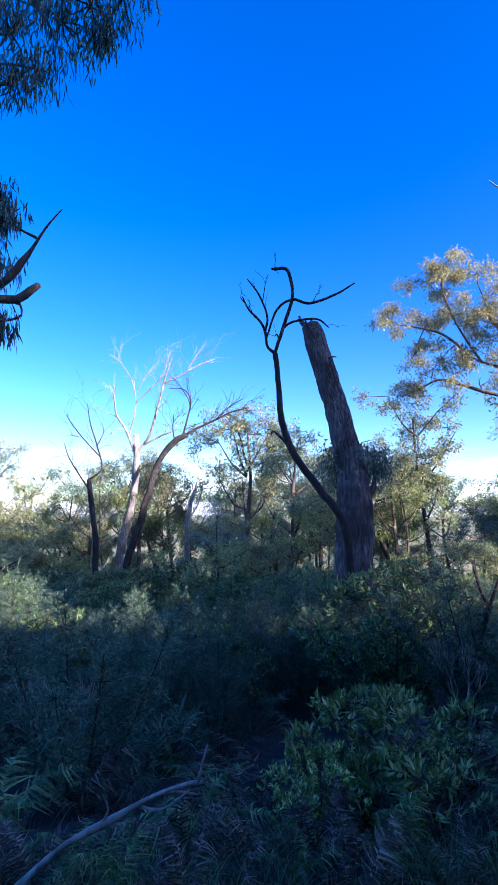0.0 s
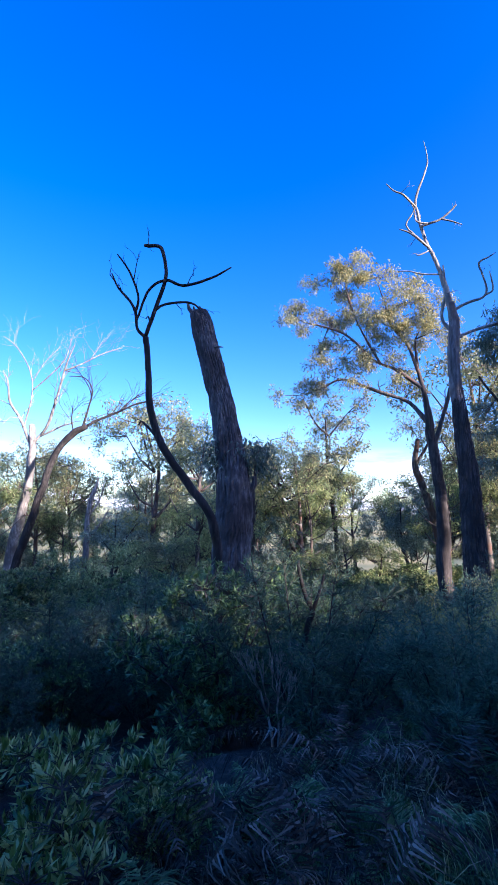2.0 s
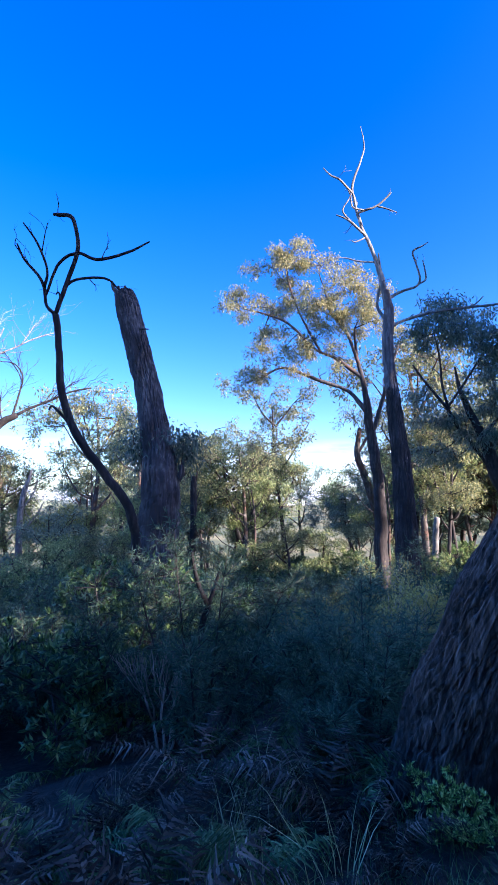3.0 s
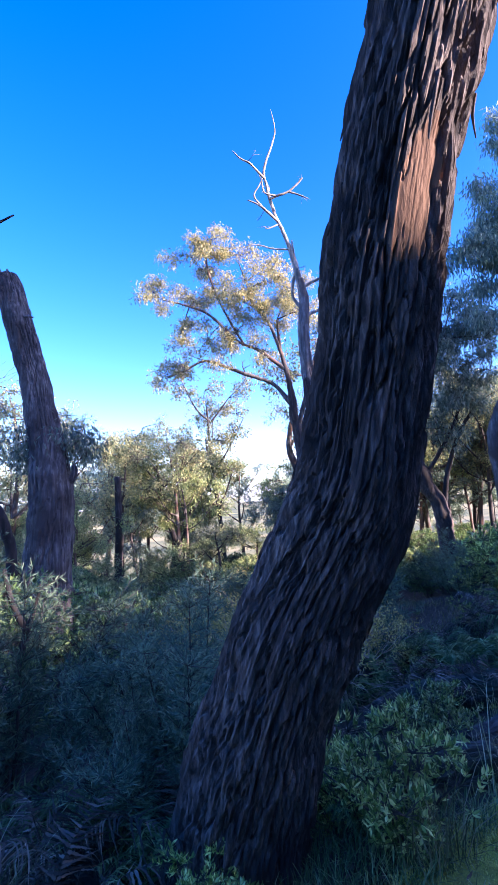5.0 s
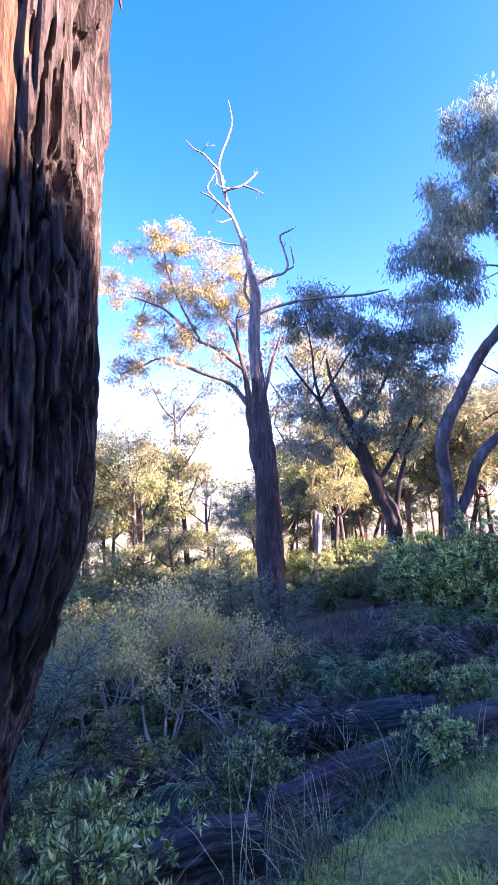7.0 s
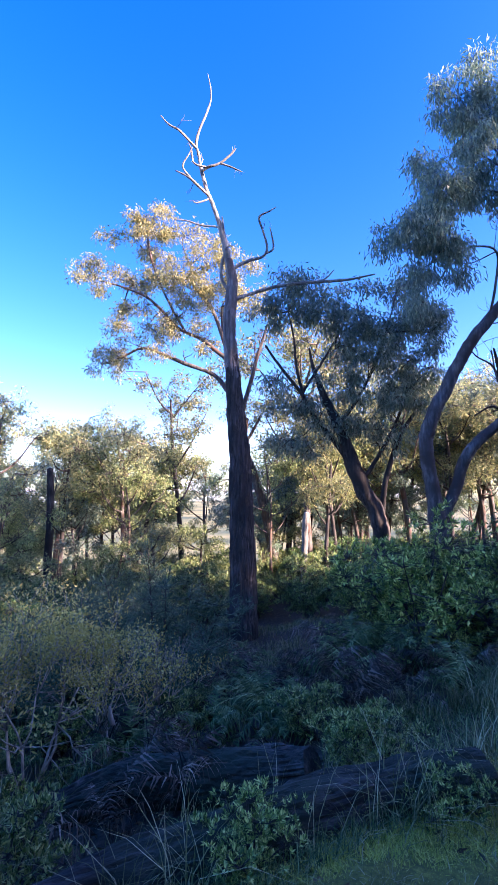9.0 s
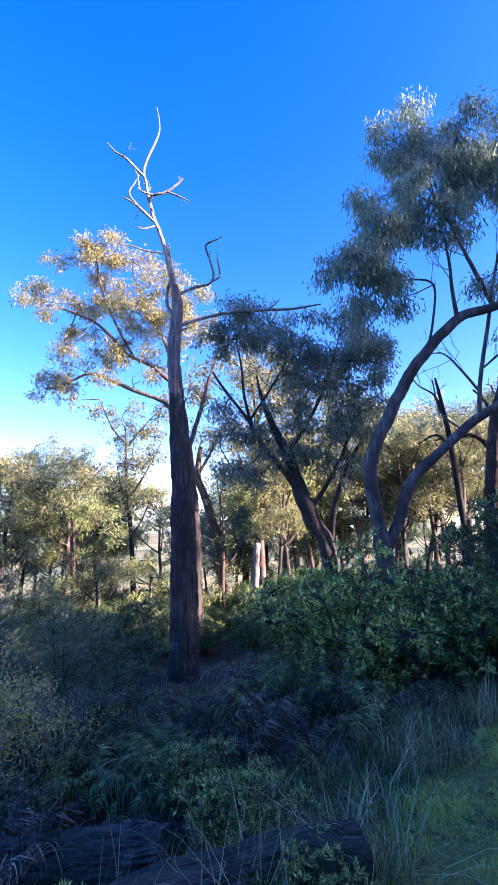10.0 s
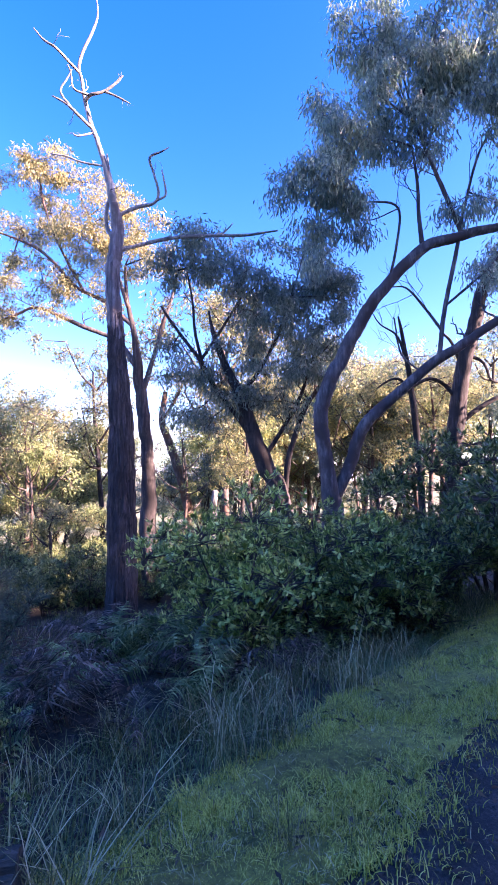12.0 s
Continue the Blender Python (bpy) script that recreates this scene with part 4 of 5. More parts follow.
tree("dead_tree", "thin dark dead tree with bare side limbs", [(20.44, 13.00, 0.34, 0.11), (20.36, 12.95, 0.79, 0.11), (20.10, 12.79, 2.24, 0.101), (19.82, 12.66, 3.53, 0.092), (19.56, 12.58, 4.60, 0.073), (19.30, 12.51, 5.50, 0.055), (19.18, 12.49, 5.92, 0.028)], [[(19.85, 12.65, 3.51, 0.092), (19.46, 12.74, 4.02, 0.073), (19.16, 12.87, 4.05, 0.055), (18.81, 13.09, 3.80, 0.028)], [(19.77, 12.64, 3.78, 0.092), (20.29, 12.34, 4.08, 0.073), (20.87, 12.11, 3.81, 0.037)], [(19.60, 12.58, 4.51, 0.073), (19.22, 12.59, 5.33, 0.055), (18.70, 12.76, 5.70, 0.037), (18.44, 12.81, 6.06, 0.018)]], [], DEAD_DARK, None, sides=8, step=0.15, category="dead tree", bare=3, bare_len=0.8)
tree("dead_pole", "slim bare grey dead pole standing in the gully", [(16.34, 21.16, -4.65, 0.171), (16.30, 20.83, -2.84, 0.159), (16.27, 20.47, -0.91, 0.147), (16.27, 20.20, 0.53, 0.122)], [[(16.26, 20.43, -0.67, 0.049), (16.41, 20.33, -0.43, 0.039), (16.49, 20.25, -0.20, 0.024)]], [], DEAD_GREY, None, sides=8, step=0.2, category="dead tree")


tree("forked_stick", "dark dead forked stick standing in the scrub", [(3.03, 6.64, -0.84, 0.034), (3.12, 6.55, -0.30, 0.034), (3.19, 6.48, 0.11, 0.034), (3.23, 6.46, 0.23, 0.034), (3.13, 6.45, 0.45, 0.027), (3.06, 6.43, 0.72, 0.023), (3.04, 6.41, 0.85, 0.018)], [[(3.23, 6.46, 0.23, 0.041), (3.29, 6.42, 0.42, 0.034), (3.36, 6.37, 0.68, 0.021)]], [], DEAD_DARK, None, sides=8, step=0.08, category="dead branch")
tree("dead_tree", "charred bare trunk standing on the far slope", [(5.51, 26.63, -1.76, 0.206), (5.55, 26.40, -0.01, 0.191), (5.54, 26.19, 1.74, 0.176), (5.50, 26.07, 2.76, 0.147)], [[(5.54, 26.26, 1.15, 0.088), (5.76, 26.11, 1.72, 0.059), (5.82, 26.05, 2.01, 0.029)]], [], DEAD_DARK, None, sides=8, step=0.3, category="dead tree")
tree("tree_stump", "small rotten stump with a pale splinter", [(7.31, 7.11, -1.36, 0.118), (7.31, 7.07, -1.15, 0.108), (7.31, 7.04, -1.02, 0.092), (7.30, 7.02, -0.86, 0.065)], [[(7.20, 7.00, -1.12, 0.053), (7.16, 6.98, -0.94, 0.047), (7.13, 6.96, -0.78, 0.021)]], [], LOG_WOOD, None, sides=12, step=0.05, gnarl=0.12, category="stump", limb_mat=DEAD_GREY)

# -- living trees of the far slope: a few shapes, copied --
def far_gum(label, height, spread, mat, bark_mat, seed, low=9, thick=1.0, fill=1.15):
    rg = np.random.default_rng(seed)
    lean = rg.normal(size=2) * 0.06 * height
    h = height
    trunk = [(0, 0, -0.3, 0.17 * thick), (lean[0] * 0.3, lean[1] * 0.3, h * 0.3, 0.14 * thick), (lean[0] * 0.7 + 0.2, lean[1] * 0.7, h * 0.6, 0.10 * thick), (lean[0], lean[1], h * 0.85, 0.05 * thick)]
    limbs, blobs = [], []
    for k in range(low):
        f = rg.uniform(0.38 if 6 < low < 12 else 0.12, 0.8)
        a = k * 2.4 + rg.uniform(-0.4, 0.4)
        s = spread * rg.uniform(0.45, 1.0) * (1.15 - 0.5 * f)
        p0 = np.array([lean[0] * f, lean[1] * f, h * f])
        p2 = p0 + [math.cos(a) * s, math.sin(a) * s, h * rg.uniform(0.10, 0.22)]
        p1 = (p0 + p2) / 2 + [0, 0, -0.05 * h * rg.random()]
        limbs.append([(*p0, 0.07 * thick), (*p1, 0.05 * thick), (*p2, 0.025 * thick)])
        for _ in range(2 if low == 7 else 3):
            blobs.append((*(p2 + rg.normal(size=3) * [0.55, 0.55, 0.4] * spread * 0.35), rg.uniform(0.5, 0.85) * spread * (0.3 if 6 < low < 12 else 0.33)))
    blobs.append((lean[0], lean[1], h * 0.93, spread * 0.32))
    blobs.append((lean[0] + 0.4, lean[1], h * 0.82, spread * 0.36))
    root = thing("gum_tree", (0, 0, 0), label, "tree", "trees of the far slope")
    part("trunk", limb_mesh("trunk", trunk, bark_mat, 0.4, 8, 0.05), root)
    for p in limbs:
        part("branch", limb_mesh("branch", p, bark_mat, 0.4, 5, 0.03), root)
    c, t = crown_of(blobs, [trunk, *limbs], (0, 0, 0), 13, 0.19, 0.034, mat, bark_mat, 0.4, 0.3, fill * 1.2)
    part("crown", c, root)
    tagged(part("twig_mass", t, root), kind="stuff")
    return root


def plant(src, used, x, y, s=1.0, turn=0.0, sink=0.05, sz=None):
    """Stands the first one, or a copy of it, on the ground at x, y."""
    m = Matrix.Translation((x, y, float(gh(x, y)) - sink)) @ Matrix.Rotation(turn, 4, "Z") @ Matrix.Diagonal((s, s, sz or s, 1))
    if src not in used:
        used.append(src)
        src.matrix_basis = m
        return src
    o = copy_thing(src, Matrix.Identity(4))
    o.matrix_basis = m
    return o


USED = []
FAR = [far_gum("gum with a golden rounded crown on a slim trunk", 12, 3.6, LEAF_FARGUM, BARK_SMOOTH, 11), far_gum("tall open gum with yellow-green crown", 13, 3.0, LEAF_FARGUM, BARK_DARK, 12),
       far_gum("low bushy yellow-green tree on the slope", 8, 3.4, LEAF_YELLOW, BARK_DARK, 13), far_gum("grey-green gum of the far slope", 11, 3.2, LEAF_DARKGUM, BARK_SMOOTH, 14)]
YOUNG = [far_gum("bushy young gum with low sunlit foliage", 5.5, 3.2, LEAF_YELLOW, BARK_DARK, 15, 5), far_gum("bushy young gum with low sunlit foliage", 6.5, 3.0, LEAF_FARGUM, BARK_DARK, 16, 5)]
SLIM = [far_gum("slim gum sapling with sparse sunlit leaves", 8, 2.4, LEAF_DARKGUM, BARK_DARK, 17, 7, 0.55, 0.7), far_gum("slim gum sapling with sparse sunlit leaves", 9.5, 2.6, LEAF_YELLOW, BARK_SMOOTH, 18, 7, 0.6, 0.6)]
BLOCKERS = [far_gum("unseen dense gum added behind the track to block the sun", 10.5, 3.6, LEAF_DARKGUM, BARK_DARK, 19 + k, 15, 1.0, 2.2) for k in range(2)]
SPOTS = [
    (-0.18, 32.04, 0, 1.05), (14.52, 37.28, 1, 1.1), (10.75, 33.93, 2, 1.15), (6.48, 45.00, 0, 0.95), (10.73, 41.44, 2, 1.15), (-2.39, 43.74, 3, 0.8),
    (-7.15, 40.26, 2, 1.0), (-11.14, 33.21, 3, 0.8), (-7.74, 34.22, 0, 0.85), (1.60, 45.29, 3, 0.9), (-20.61, 42.27, 2, 0.8), (-19.19, 46.29, 2, 0.85), (5.24, 36.23, 3, 0.95), (13.94, 44.28, 2, 0.85),
    (21.12, 29.53, 1, 0.8), (26.43, 31.73, 3, 0.95), (24.86, 25.85, 0, 0.85), (33.67, 30.99, 1, 0.95), (23.39, 37.30, 2, 1.0),
    (21.11, 33.05, 3, 0.8), (22.02, 28.35, 1, 0.75), (28.56, 28.95, 0, 0.85), (33.77, 30.10, 1, 0.95), (32.05, 24.29, 0, 0.85), (23.72, 42.84, 2, 0.9), (31.54, 37.51, 2, 1.1),
    (27.53, 24.56, 3, 0.8), (32.15, 24.55, 0, 0.9), (32.51, 19.91, 1, 0.8), (29.62, 32.49, 2, 1.0), (27.42, 35.80, 1, 0.8), (38.21, 26.08, 2, 1.1), (46.87, 28.59, 3, 1.1),
    (-18.39, 30.19, 1, 0.7), (-3.88, 52.33, 3, 0.9), (9.19, 48.63, 0, 0.85), (30.95, 42.17, 1, 0.9), (30.53, 36.09, 2, 1.0),
    (29.60, 23.11, 3, 0.8), (36.53, 26.81, 0, 0.9), (28.07, 19.82, 0, 0.75), (30.50, 25.36, 2, 1.0), (36.27, 25.91, 3, 1.0), (35.49, 19.58, 1, 0.9), (26.37, 22.25, 1, 0.7), (19.45, 22.88, 1, 0.65), (22.21, 25.02, 3, 0.7), (18.25, 22.35, 1, 0.6), (18.60, 24.31, 0, 1.12), (24.97, 23.90, 0, 0.95), (7.84, 55.77, 0, 1.0), (3.61, 53.15, 2, 1.0), (12.17, 51.85, 2, 1.0), (17.23, 41.13, 3, 0.85), (9.96, 50.97, 0, 1.0), (13.41, 44.83, 2, 0.85)]
for i, (x, y, k, s) in enumerate(SPOTS):
    plant(FAR[k], USED, x, y, s * 1.22, i * 1.7)

# tall unseen forest added on the rise behind the track, keeps low sun off the gully
for row in range(2):
    for i in range(15):
        a = 6 + i * 2.9 + row * 1.5 + 0.6 * math.sin(i * 5.1)
        # gap left in the trees so sun reaches the near gum's scar
        if abs(a - 22.9 - row * 2.4) < 3.4 - 0.3 * row:
            continue
        plant(BLOCKERS[i % 2], USED, a, -14.0 - row * 2.5 - 0.7 * math.sin(i * 2.3), 1.0, i * 2.1 + row, sz=0.93 + 0.06 * math.sin(i * 3.7) + (0.12 if a > 38 else 0))

# narrower, closer unseen trees added beside the gap in that forest, for more shade
for i in range(12):
    plant(BLOCKERS[i % 2], USED, 26.3 + 0.72 * i, -13.2 - 1.9 * (i % 3), 0.62, i * 2.3, sz=1.08 + 0.08 * math.sin(i * 2.7))

# slim saplings and bushy young trees that close the far slope
rs = random.Random(9)
for i in range(28):
    y = rs.uniform(25, 42)
    x = 7 + (y - 2) * rs.uniform(0.36, 1.05)
    plant(SLIM[i % 2], USED, x, y, rs.uniform(0.7, 1.15), rs.uniform(0, 6.3))
for i in range(34):
    y = rs.uniform(27, 46)
    plant(YOUNG[i % 2] if i % 4 else FAR[2], USED, rs.uniform(-0.62, 0.1) * y, y, rs.uniform(0.5, 0.9), rs.uniform(0, 6.3))
for i in range(26):
    y = rs.uniform(26, 44)
    plant(SLIM[i % 2] if i % 3 else FAR[i % 2], USED, y * (-0.6 + 0.038 * i) + rs.uniform(-0.5, 0.5), y, rs.uniform(0.75, 1.05), rs.uniform(0, 6.3))
for i in range(48):
    y = rs.uniform(21, 60)
    x = -0.1 * y + rs.uniform(-0.62, 1.0) * y
    plant(YOUNG[i % 2], USED, x, y, rs.uniform(0.35, 0.8), rs.uniform(0, 6.3))


# ---- undergrowth ----
def shrub(name, label, height, spread, mat, stem_mat, seed, count, length, width, fold=False, up=0.7, clump=0.05, per=9, stems=9, group="shrubs of the gully", domes=4, bundles=9):
    """Stems from one base, each carrying rounded sprays with a rosette of leaves at every twig's end."""
    rg = np.random.default_rng(seed)
    root = thing(name, (0, 0, 0), label, "shrub", group)
    tips, outs, wood = [], [], []
    for k in range(stems):
        a = k * 2.4 + rg.uniform(-0.5, 0.5)
        s = spread * math.sqrt((k + 0.5) / stems) * 0.46
        h = height * rg.uniform(0.72, 1.0) * (1.0 - 0.45 * (2 * s / spread) ** 2)
        p = smooth_path([(0.03 * math.cos(a), 0.03 * math.sin(a), -0.1, 0.018), (s * 0.35 * math.cos(a), s * 0.35 * math.sin(a), h * 0.45, 0.013), (s * math.cos(a), s * math.sin(a), h * 0.93, 0.005)], 0.2)
        wood.append(tube(p, 5, 0.06, rg))
        for j in range(domes):
            c = p[min(len(p) - 1, int(len(p) * (1.0 if j == 0 else rg.uniform(0.3, 0.95))))][:3] + rg.normal(size=3) * [1, 1, 0.4] * spread * (0.02 if j == 0 else 0.09)
            R = spread * rg.uniform(0.10, 0.17)
            b = p[np.argmin(((p[:, :3] - c) ** 2).sum(1))][:3]
            wood.append(tube([[*b, 0.007], [*c, 0.005]], 4, 0, rg))
            for _ in range(max(3, count // (stems * domes))):
                d = rg.normal(size=3)
                d[2] = abs(d[2]) * 1.1 - 0.35
                d /= np.linalg.norm(d)
                e = c + d * R * rg.uniform(0.72, 1.12) * [1, 1, 0.75]
                e[2] = max(e[2], 0.04)
                tips.append(e)
                outs.append(d)
                wood.append(tube([[*c, 0.004], [*((c + e) / 2 + [0, 0, 0.015]), 0.003], [*e, 0.002]], 4, 0, rg))
        if k == stems - 1 or (k + 1) * bundles // stems > k * bundles // stems:
            part("stem", mesh_of("stem", *merge(wood), stem_mat, True), root)
            wood = []
    T, O = np.repeat(np.array(tips), per, 0), np.repeat(np.array(outs), per, 0)
    r = rg.normal(size=T.shape)
    r -= O * (r * O).sum(1, keepdims=True)
    r /= np.linalg.norm(r, axis=1, keepdims=True)
    C = T - O * clump * rg.random((len(T), 1))
    D = r + O * rg.uniform(0.1, 1.0, (len(T), 1)) + [0, 0, 0.45 * up]
    part("foliage", mesh_of("foliage", *leaves(C, D, length, width, fold, rg, 2.6), mat), root)
    return root


def feathery(label, height, spread, seed, group="feathery wattles"):
    """Fine needle foliage on upright plumes."""
    rg = np.random.default_rng(seed)
    root = thing("wattle_bush", (0, 0, 0), label, "shrub", group)
    C, D, wood = [], [], []
    for k in range(10):
        a = k * 2.4
        s = spread * 0.5 * math.sqrt((k + 0.5) / 10)
        h = height * rg.uniform(0.75, 1.0) * (1.0 - 0.4 * (2 * s / spread) ** 2)
        p = smooth_path([(0, 0, -0.1, 0.02), (s * 0.5 * math.cos(a), s * 0.5 * math.sin(a), h * 0.4, 0.012), (s * math.cos(a), s * math.sin(a), h, 0.003)], 0.12)
        wood.append(tube(p, 5, 0.05, rg))
        for _ in range(90):
            b = p[int(len(p) * rg.uniform(0.3, 0.999))]
            q = rg.normal(size=3) * [1, 1, 0.5] + [0, 0, 0.7]
            q /= np.linalg.norm(q)
            ln = rg.uniform(0.15, 0.34)
            u = rg.random((22, 1))
            C.append(b[:3] + q * u * ln)
            D.append(q * 0.8 + rg.normal(size=(22, 3)) * 0.6)
            wood.append(tube([[*b[:3], 0.003], [*(b[:3] + q * ln), 0.001]], 4, 0, rg))
        if k % 4 == 3 or k == 9:
            part("stem", mesh_of("stem", *merge(wood), BARK_DARK, True), root)
            wood = []
    part("foliage", mesh_of("foliage", *leaves(np.vstack(C), np.vstack(D), 0.075, 0.004, False, rg), LEAF_FINE), root)
    return root


def frond_mesh(mat, seed, length=0.75, droop=0.5, wide=0.014):
    """A rachis with tapering side leaflets, each notched along its edges."""
    rg = np.random.default_rng(seed)
    u = np.linspace(0, 1, 36)
    P = np.stack([u * length * 0.85, 0.05 * np.sin(u * 4 + seed), length * (1.0 * u - (droop + 0.3) * u**2.1), 0.004 * (1.1 - u)], 1)
    out = [tube(P, 4, 0, rg)]
    for i in range(5, 36):
        t = P[i, :3] - P[i - 1, :3]
        t /= np.linalg.norm(t)
        n = np.array([-t[2], 0, t[0]])
        for s in (-1, 1):
            ln = 0.22 * length * math.sin(math.pi * (0.16 + 0.82 * (i - 5) / 31)) ** 0.8 * rg.uniform(0.45, 1.15)
            side = np.array([0, s, 0]) + t * rg.uniform(0.0, 0.8) + n * rg.normal() * 0.3
            side /= np.linalg.norm(side)
            sag = rg.uniform(0.0, 1.3)
            V, Q = [], []
            for k in range(9):
                f = k / 8
                w = wide * length * (1 - f) ** 0.7 * (1.0 if k % 2 else 0.45) + 0.0006
                c = P[i, :3] + side * f * ln + np.array([0, 0, -sag * f * f * ln])
                V += [c + t * w, c - t * w]
                if k:
                    Q.append([2 * k - 2, 2 * k - 1, 2 * k + 1, 2 * k])
            out.append((np.array(V), np.array(Q)))
    return mesh_of("frond", *merge(out), mat)


def fern(label, mat, seed, n=6, group="bracken", wide=0.014):
    root = thing("bracken_fern", (0, 0, 0), label, "fern", group)
    ms = [frond_mesh(mat, seed + k, 0.6 + 0.22 * k, 0.40 + 0.18 * k, wide) for k in range(3)]
    rg = np.random.default_rng(seed)
    for k in range(n):
        o = part("frond", ms[k % 3], root)
        s = rg.uniform(0.55, 1.15)
        o.matrix_basis = pose(rg.normal() * 0.06, rg.normal() * 0.06, 0.02, rg.normal() * 14, rg.uniform(-52, 8), k * 360 / n + rg.uniform(-40, 40)) @ Matrix.Diagonal((s, s, s, 1))
    return root


def blades(C, h, w, bend, rg, az=None):
    """Grass blades of three tapering lengths, from their feet."""
    n = len(C)
    a = rg.uniform(0, 2 * np.pi, n) if az is None else az
    d = np.stack([np.cos(a), np.sin(a), np.zeros(n)], 1)
    s = np.stack([-np.sin(a), np.cos(a), np.zeros(n)], 1)
    H = (h * rg.uniform(0.5, 1.2, n))[:, None]
    b = (bend * rg.uniform(0.2, 1.3, n))[:, None]
    rows = []
    for u, k in ((0, 1), (0.45, 0.8), (0.8, 0.5), (1, 0.08)):
        c = C + d * H * b * u**2 + np.array([0, 0, 1]) * H * (u - 0.35 * b * u**3)
        rows += [c + s * w * k, c - s * w * k]
    V = np.stack(rows, 1).reshape(-1, 3)
    k = np.arange(n)[:, None] * 8
    return V, np.vstack([k + [0, 1, 3, 2], k + [2, 3, 5, 4], k + [4, 5, 7, 6]])


def tussock(label, n, h, spread, mat, seed, bend=0.8, group="grass tussocks"):
    rg = np.random.default_rng(seed)
    C = np.zeros((n, 3))
    C[:, :2] = rg.normal(size=(n, 2)) * spread
    C[:, 2] = -0.03
    ob = new("grass_tussock", mesh_of("grass_tussock", *blades(C, h, 0.0034, bend, rg), mat))
    return tagged(ob, label, "grass", group)


def twig_bush(label, height, seed, mat, leaf_mat=None, n=12, spread=0.9, name="dead_shrub"):
    """Bare forking twigs, with or without a few dry leaves."""
    rg = np.random.default_rng(seed)
    root = thing(name, (0, 0, 0), label, "shrub", "bare shrubs")
    wood, tips = [], []

    def grow(p, d, ln, r, depth):
        q = p + d * ln
        m = (p + q) / 2 + rg.normal(size=3) * ln * 0.06
        wood.append(tube([[*p, r], [*m, r * 0.85], [*q, r * 0.65]], 5, 0.05, rg))
        tips.append(q)
        if depth:
            for _ in range(3 if depth > 1 else 2):
                e = d + rg.normal(size=3) * 0.42 * spread + [0, 0, 0.12]
                grow(q, e / np.linalg.norm(e), ln * rg.uniform(0.55, 0.85), r * 0.6, depth - 1)

    for k in range(n // 3):
        a = k * 2.1
        d = np.array([math.cos(a) * 0.35 * spread, math.sin(a) * 0.35 * spread, 1.0])
        grow(np.array([0.03 * math.cos(a), 0.03 * math.sin(a), -0.05]), d / np.linalg.norm(d), height * 0.33, 0.016, 4)
        part("stem", mesh_of("stem", *merge(wood), mat, True), root)
        wood.clear()
    if leaf_mat:
        T = np.array(tips)
        T = T[T[:, 2] > height * 0.55]
        C = np.repeat(T, 16, 0) + rg.normal(size=(len(T) * 16, 3)) * 0.055
        part("foliage", mesh_of("foliage", *leaves(C, rg.normal(size=C.shape) + [0, 0, 0.5], 0.045, 0.008, False, rg), leaf_mat), root)
    return root


BROAD = [shrub("shrub", "dense dark green broad-leaved shrub", 2.0, 2.4, LEAF_SHRUB, BARK_DARK, 21 + k, 900, 0.08, 0.0135, True, 0.4, 0.08, 11, 9, domes=5, bundles=3) for k in range(3)]
FRESH = [shrub("shrub", "shrub with bright upright young leaves", 1.15, 1.5, LEAF_FRESH, BARK_DARK, 31 + k, 460, 0.074, 0.0115, True, 1.3, 0.07, 11, 9, "fresh green shrubs", 4) for k in range(2)]
BANK = [shrub("shrub", "leafy shrub with yellowish green sprays on the bank", 1.9, 2.2, LEAF_BANK, BARK_DARK, 91 + k, 1050, 0.062, 0.0125, True, 0.6, 0.08, 12, 9, domes=6) for k in range(2)]
FINE = [feathery("soft blue-green feathery wattle bush", 2.0, 2.2, 41 + k) for k in range(2)]
FERN_G = [fern("green bracken fern on the bank", FERN_GREEN, 51, 8), fern("green bracken fern on the bank", FERN_GREEN, 55, 7)]
FERN_B = [fern("dead brown drooping bracken on the bank", FERN_BROWN, 61, 8, wide=0.011), fern("dead brown drooping bracken on the bank", FERN_BROWN, 65, 7, wide=0.011)]
TUFT = [tussock("tussock of long arching grass", 90, 0.6, 0.10, GRASS_DRY, 71, 0.9), tussock("tussock of long arching grass", 110, 0.42, 0.14, GRASS_DRY, 72, 0.9)]
TUFT_G = [tussock("small green tuft in the verge", 130, 0.13, 0.06, GRASS_GREEN, 73 + k, 1.0, "verge tufts") for k in range(2)]
TUFT_L = [tussock("few long pale arching grass blades", 10 + 4 * k, 0.72, 0.06, GRASS_PALE, 77 + k, 0.7, "long pale blades") for k in range(2)]
RUSTY = twig_bush("twiggy shrub with sparse dry orange leaves", 1.9, 81, TWIG, LEAF_RUST, 15, 1.1)
GREYT = twig_bush("bare grey upright twiggy shrub", 1.1, 82, TWIG, None, 12, 0.5)

SUNNY = [shrub("bush", "yellow-green sunlit shrub on the slope", 2.2, 2.6, LEAF_YELLOW, BARK_DARK, 26 + k, 380, 0.13, 0.024, False, 0.4, 0.12, 11, 6, domes=6, bundles=1) for k in range(2)]

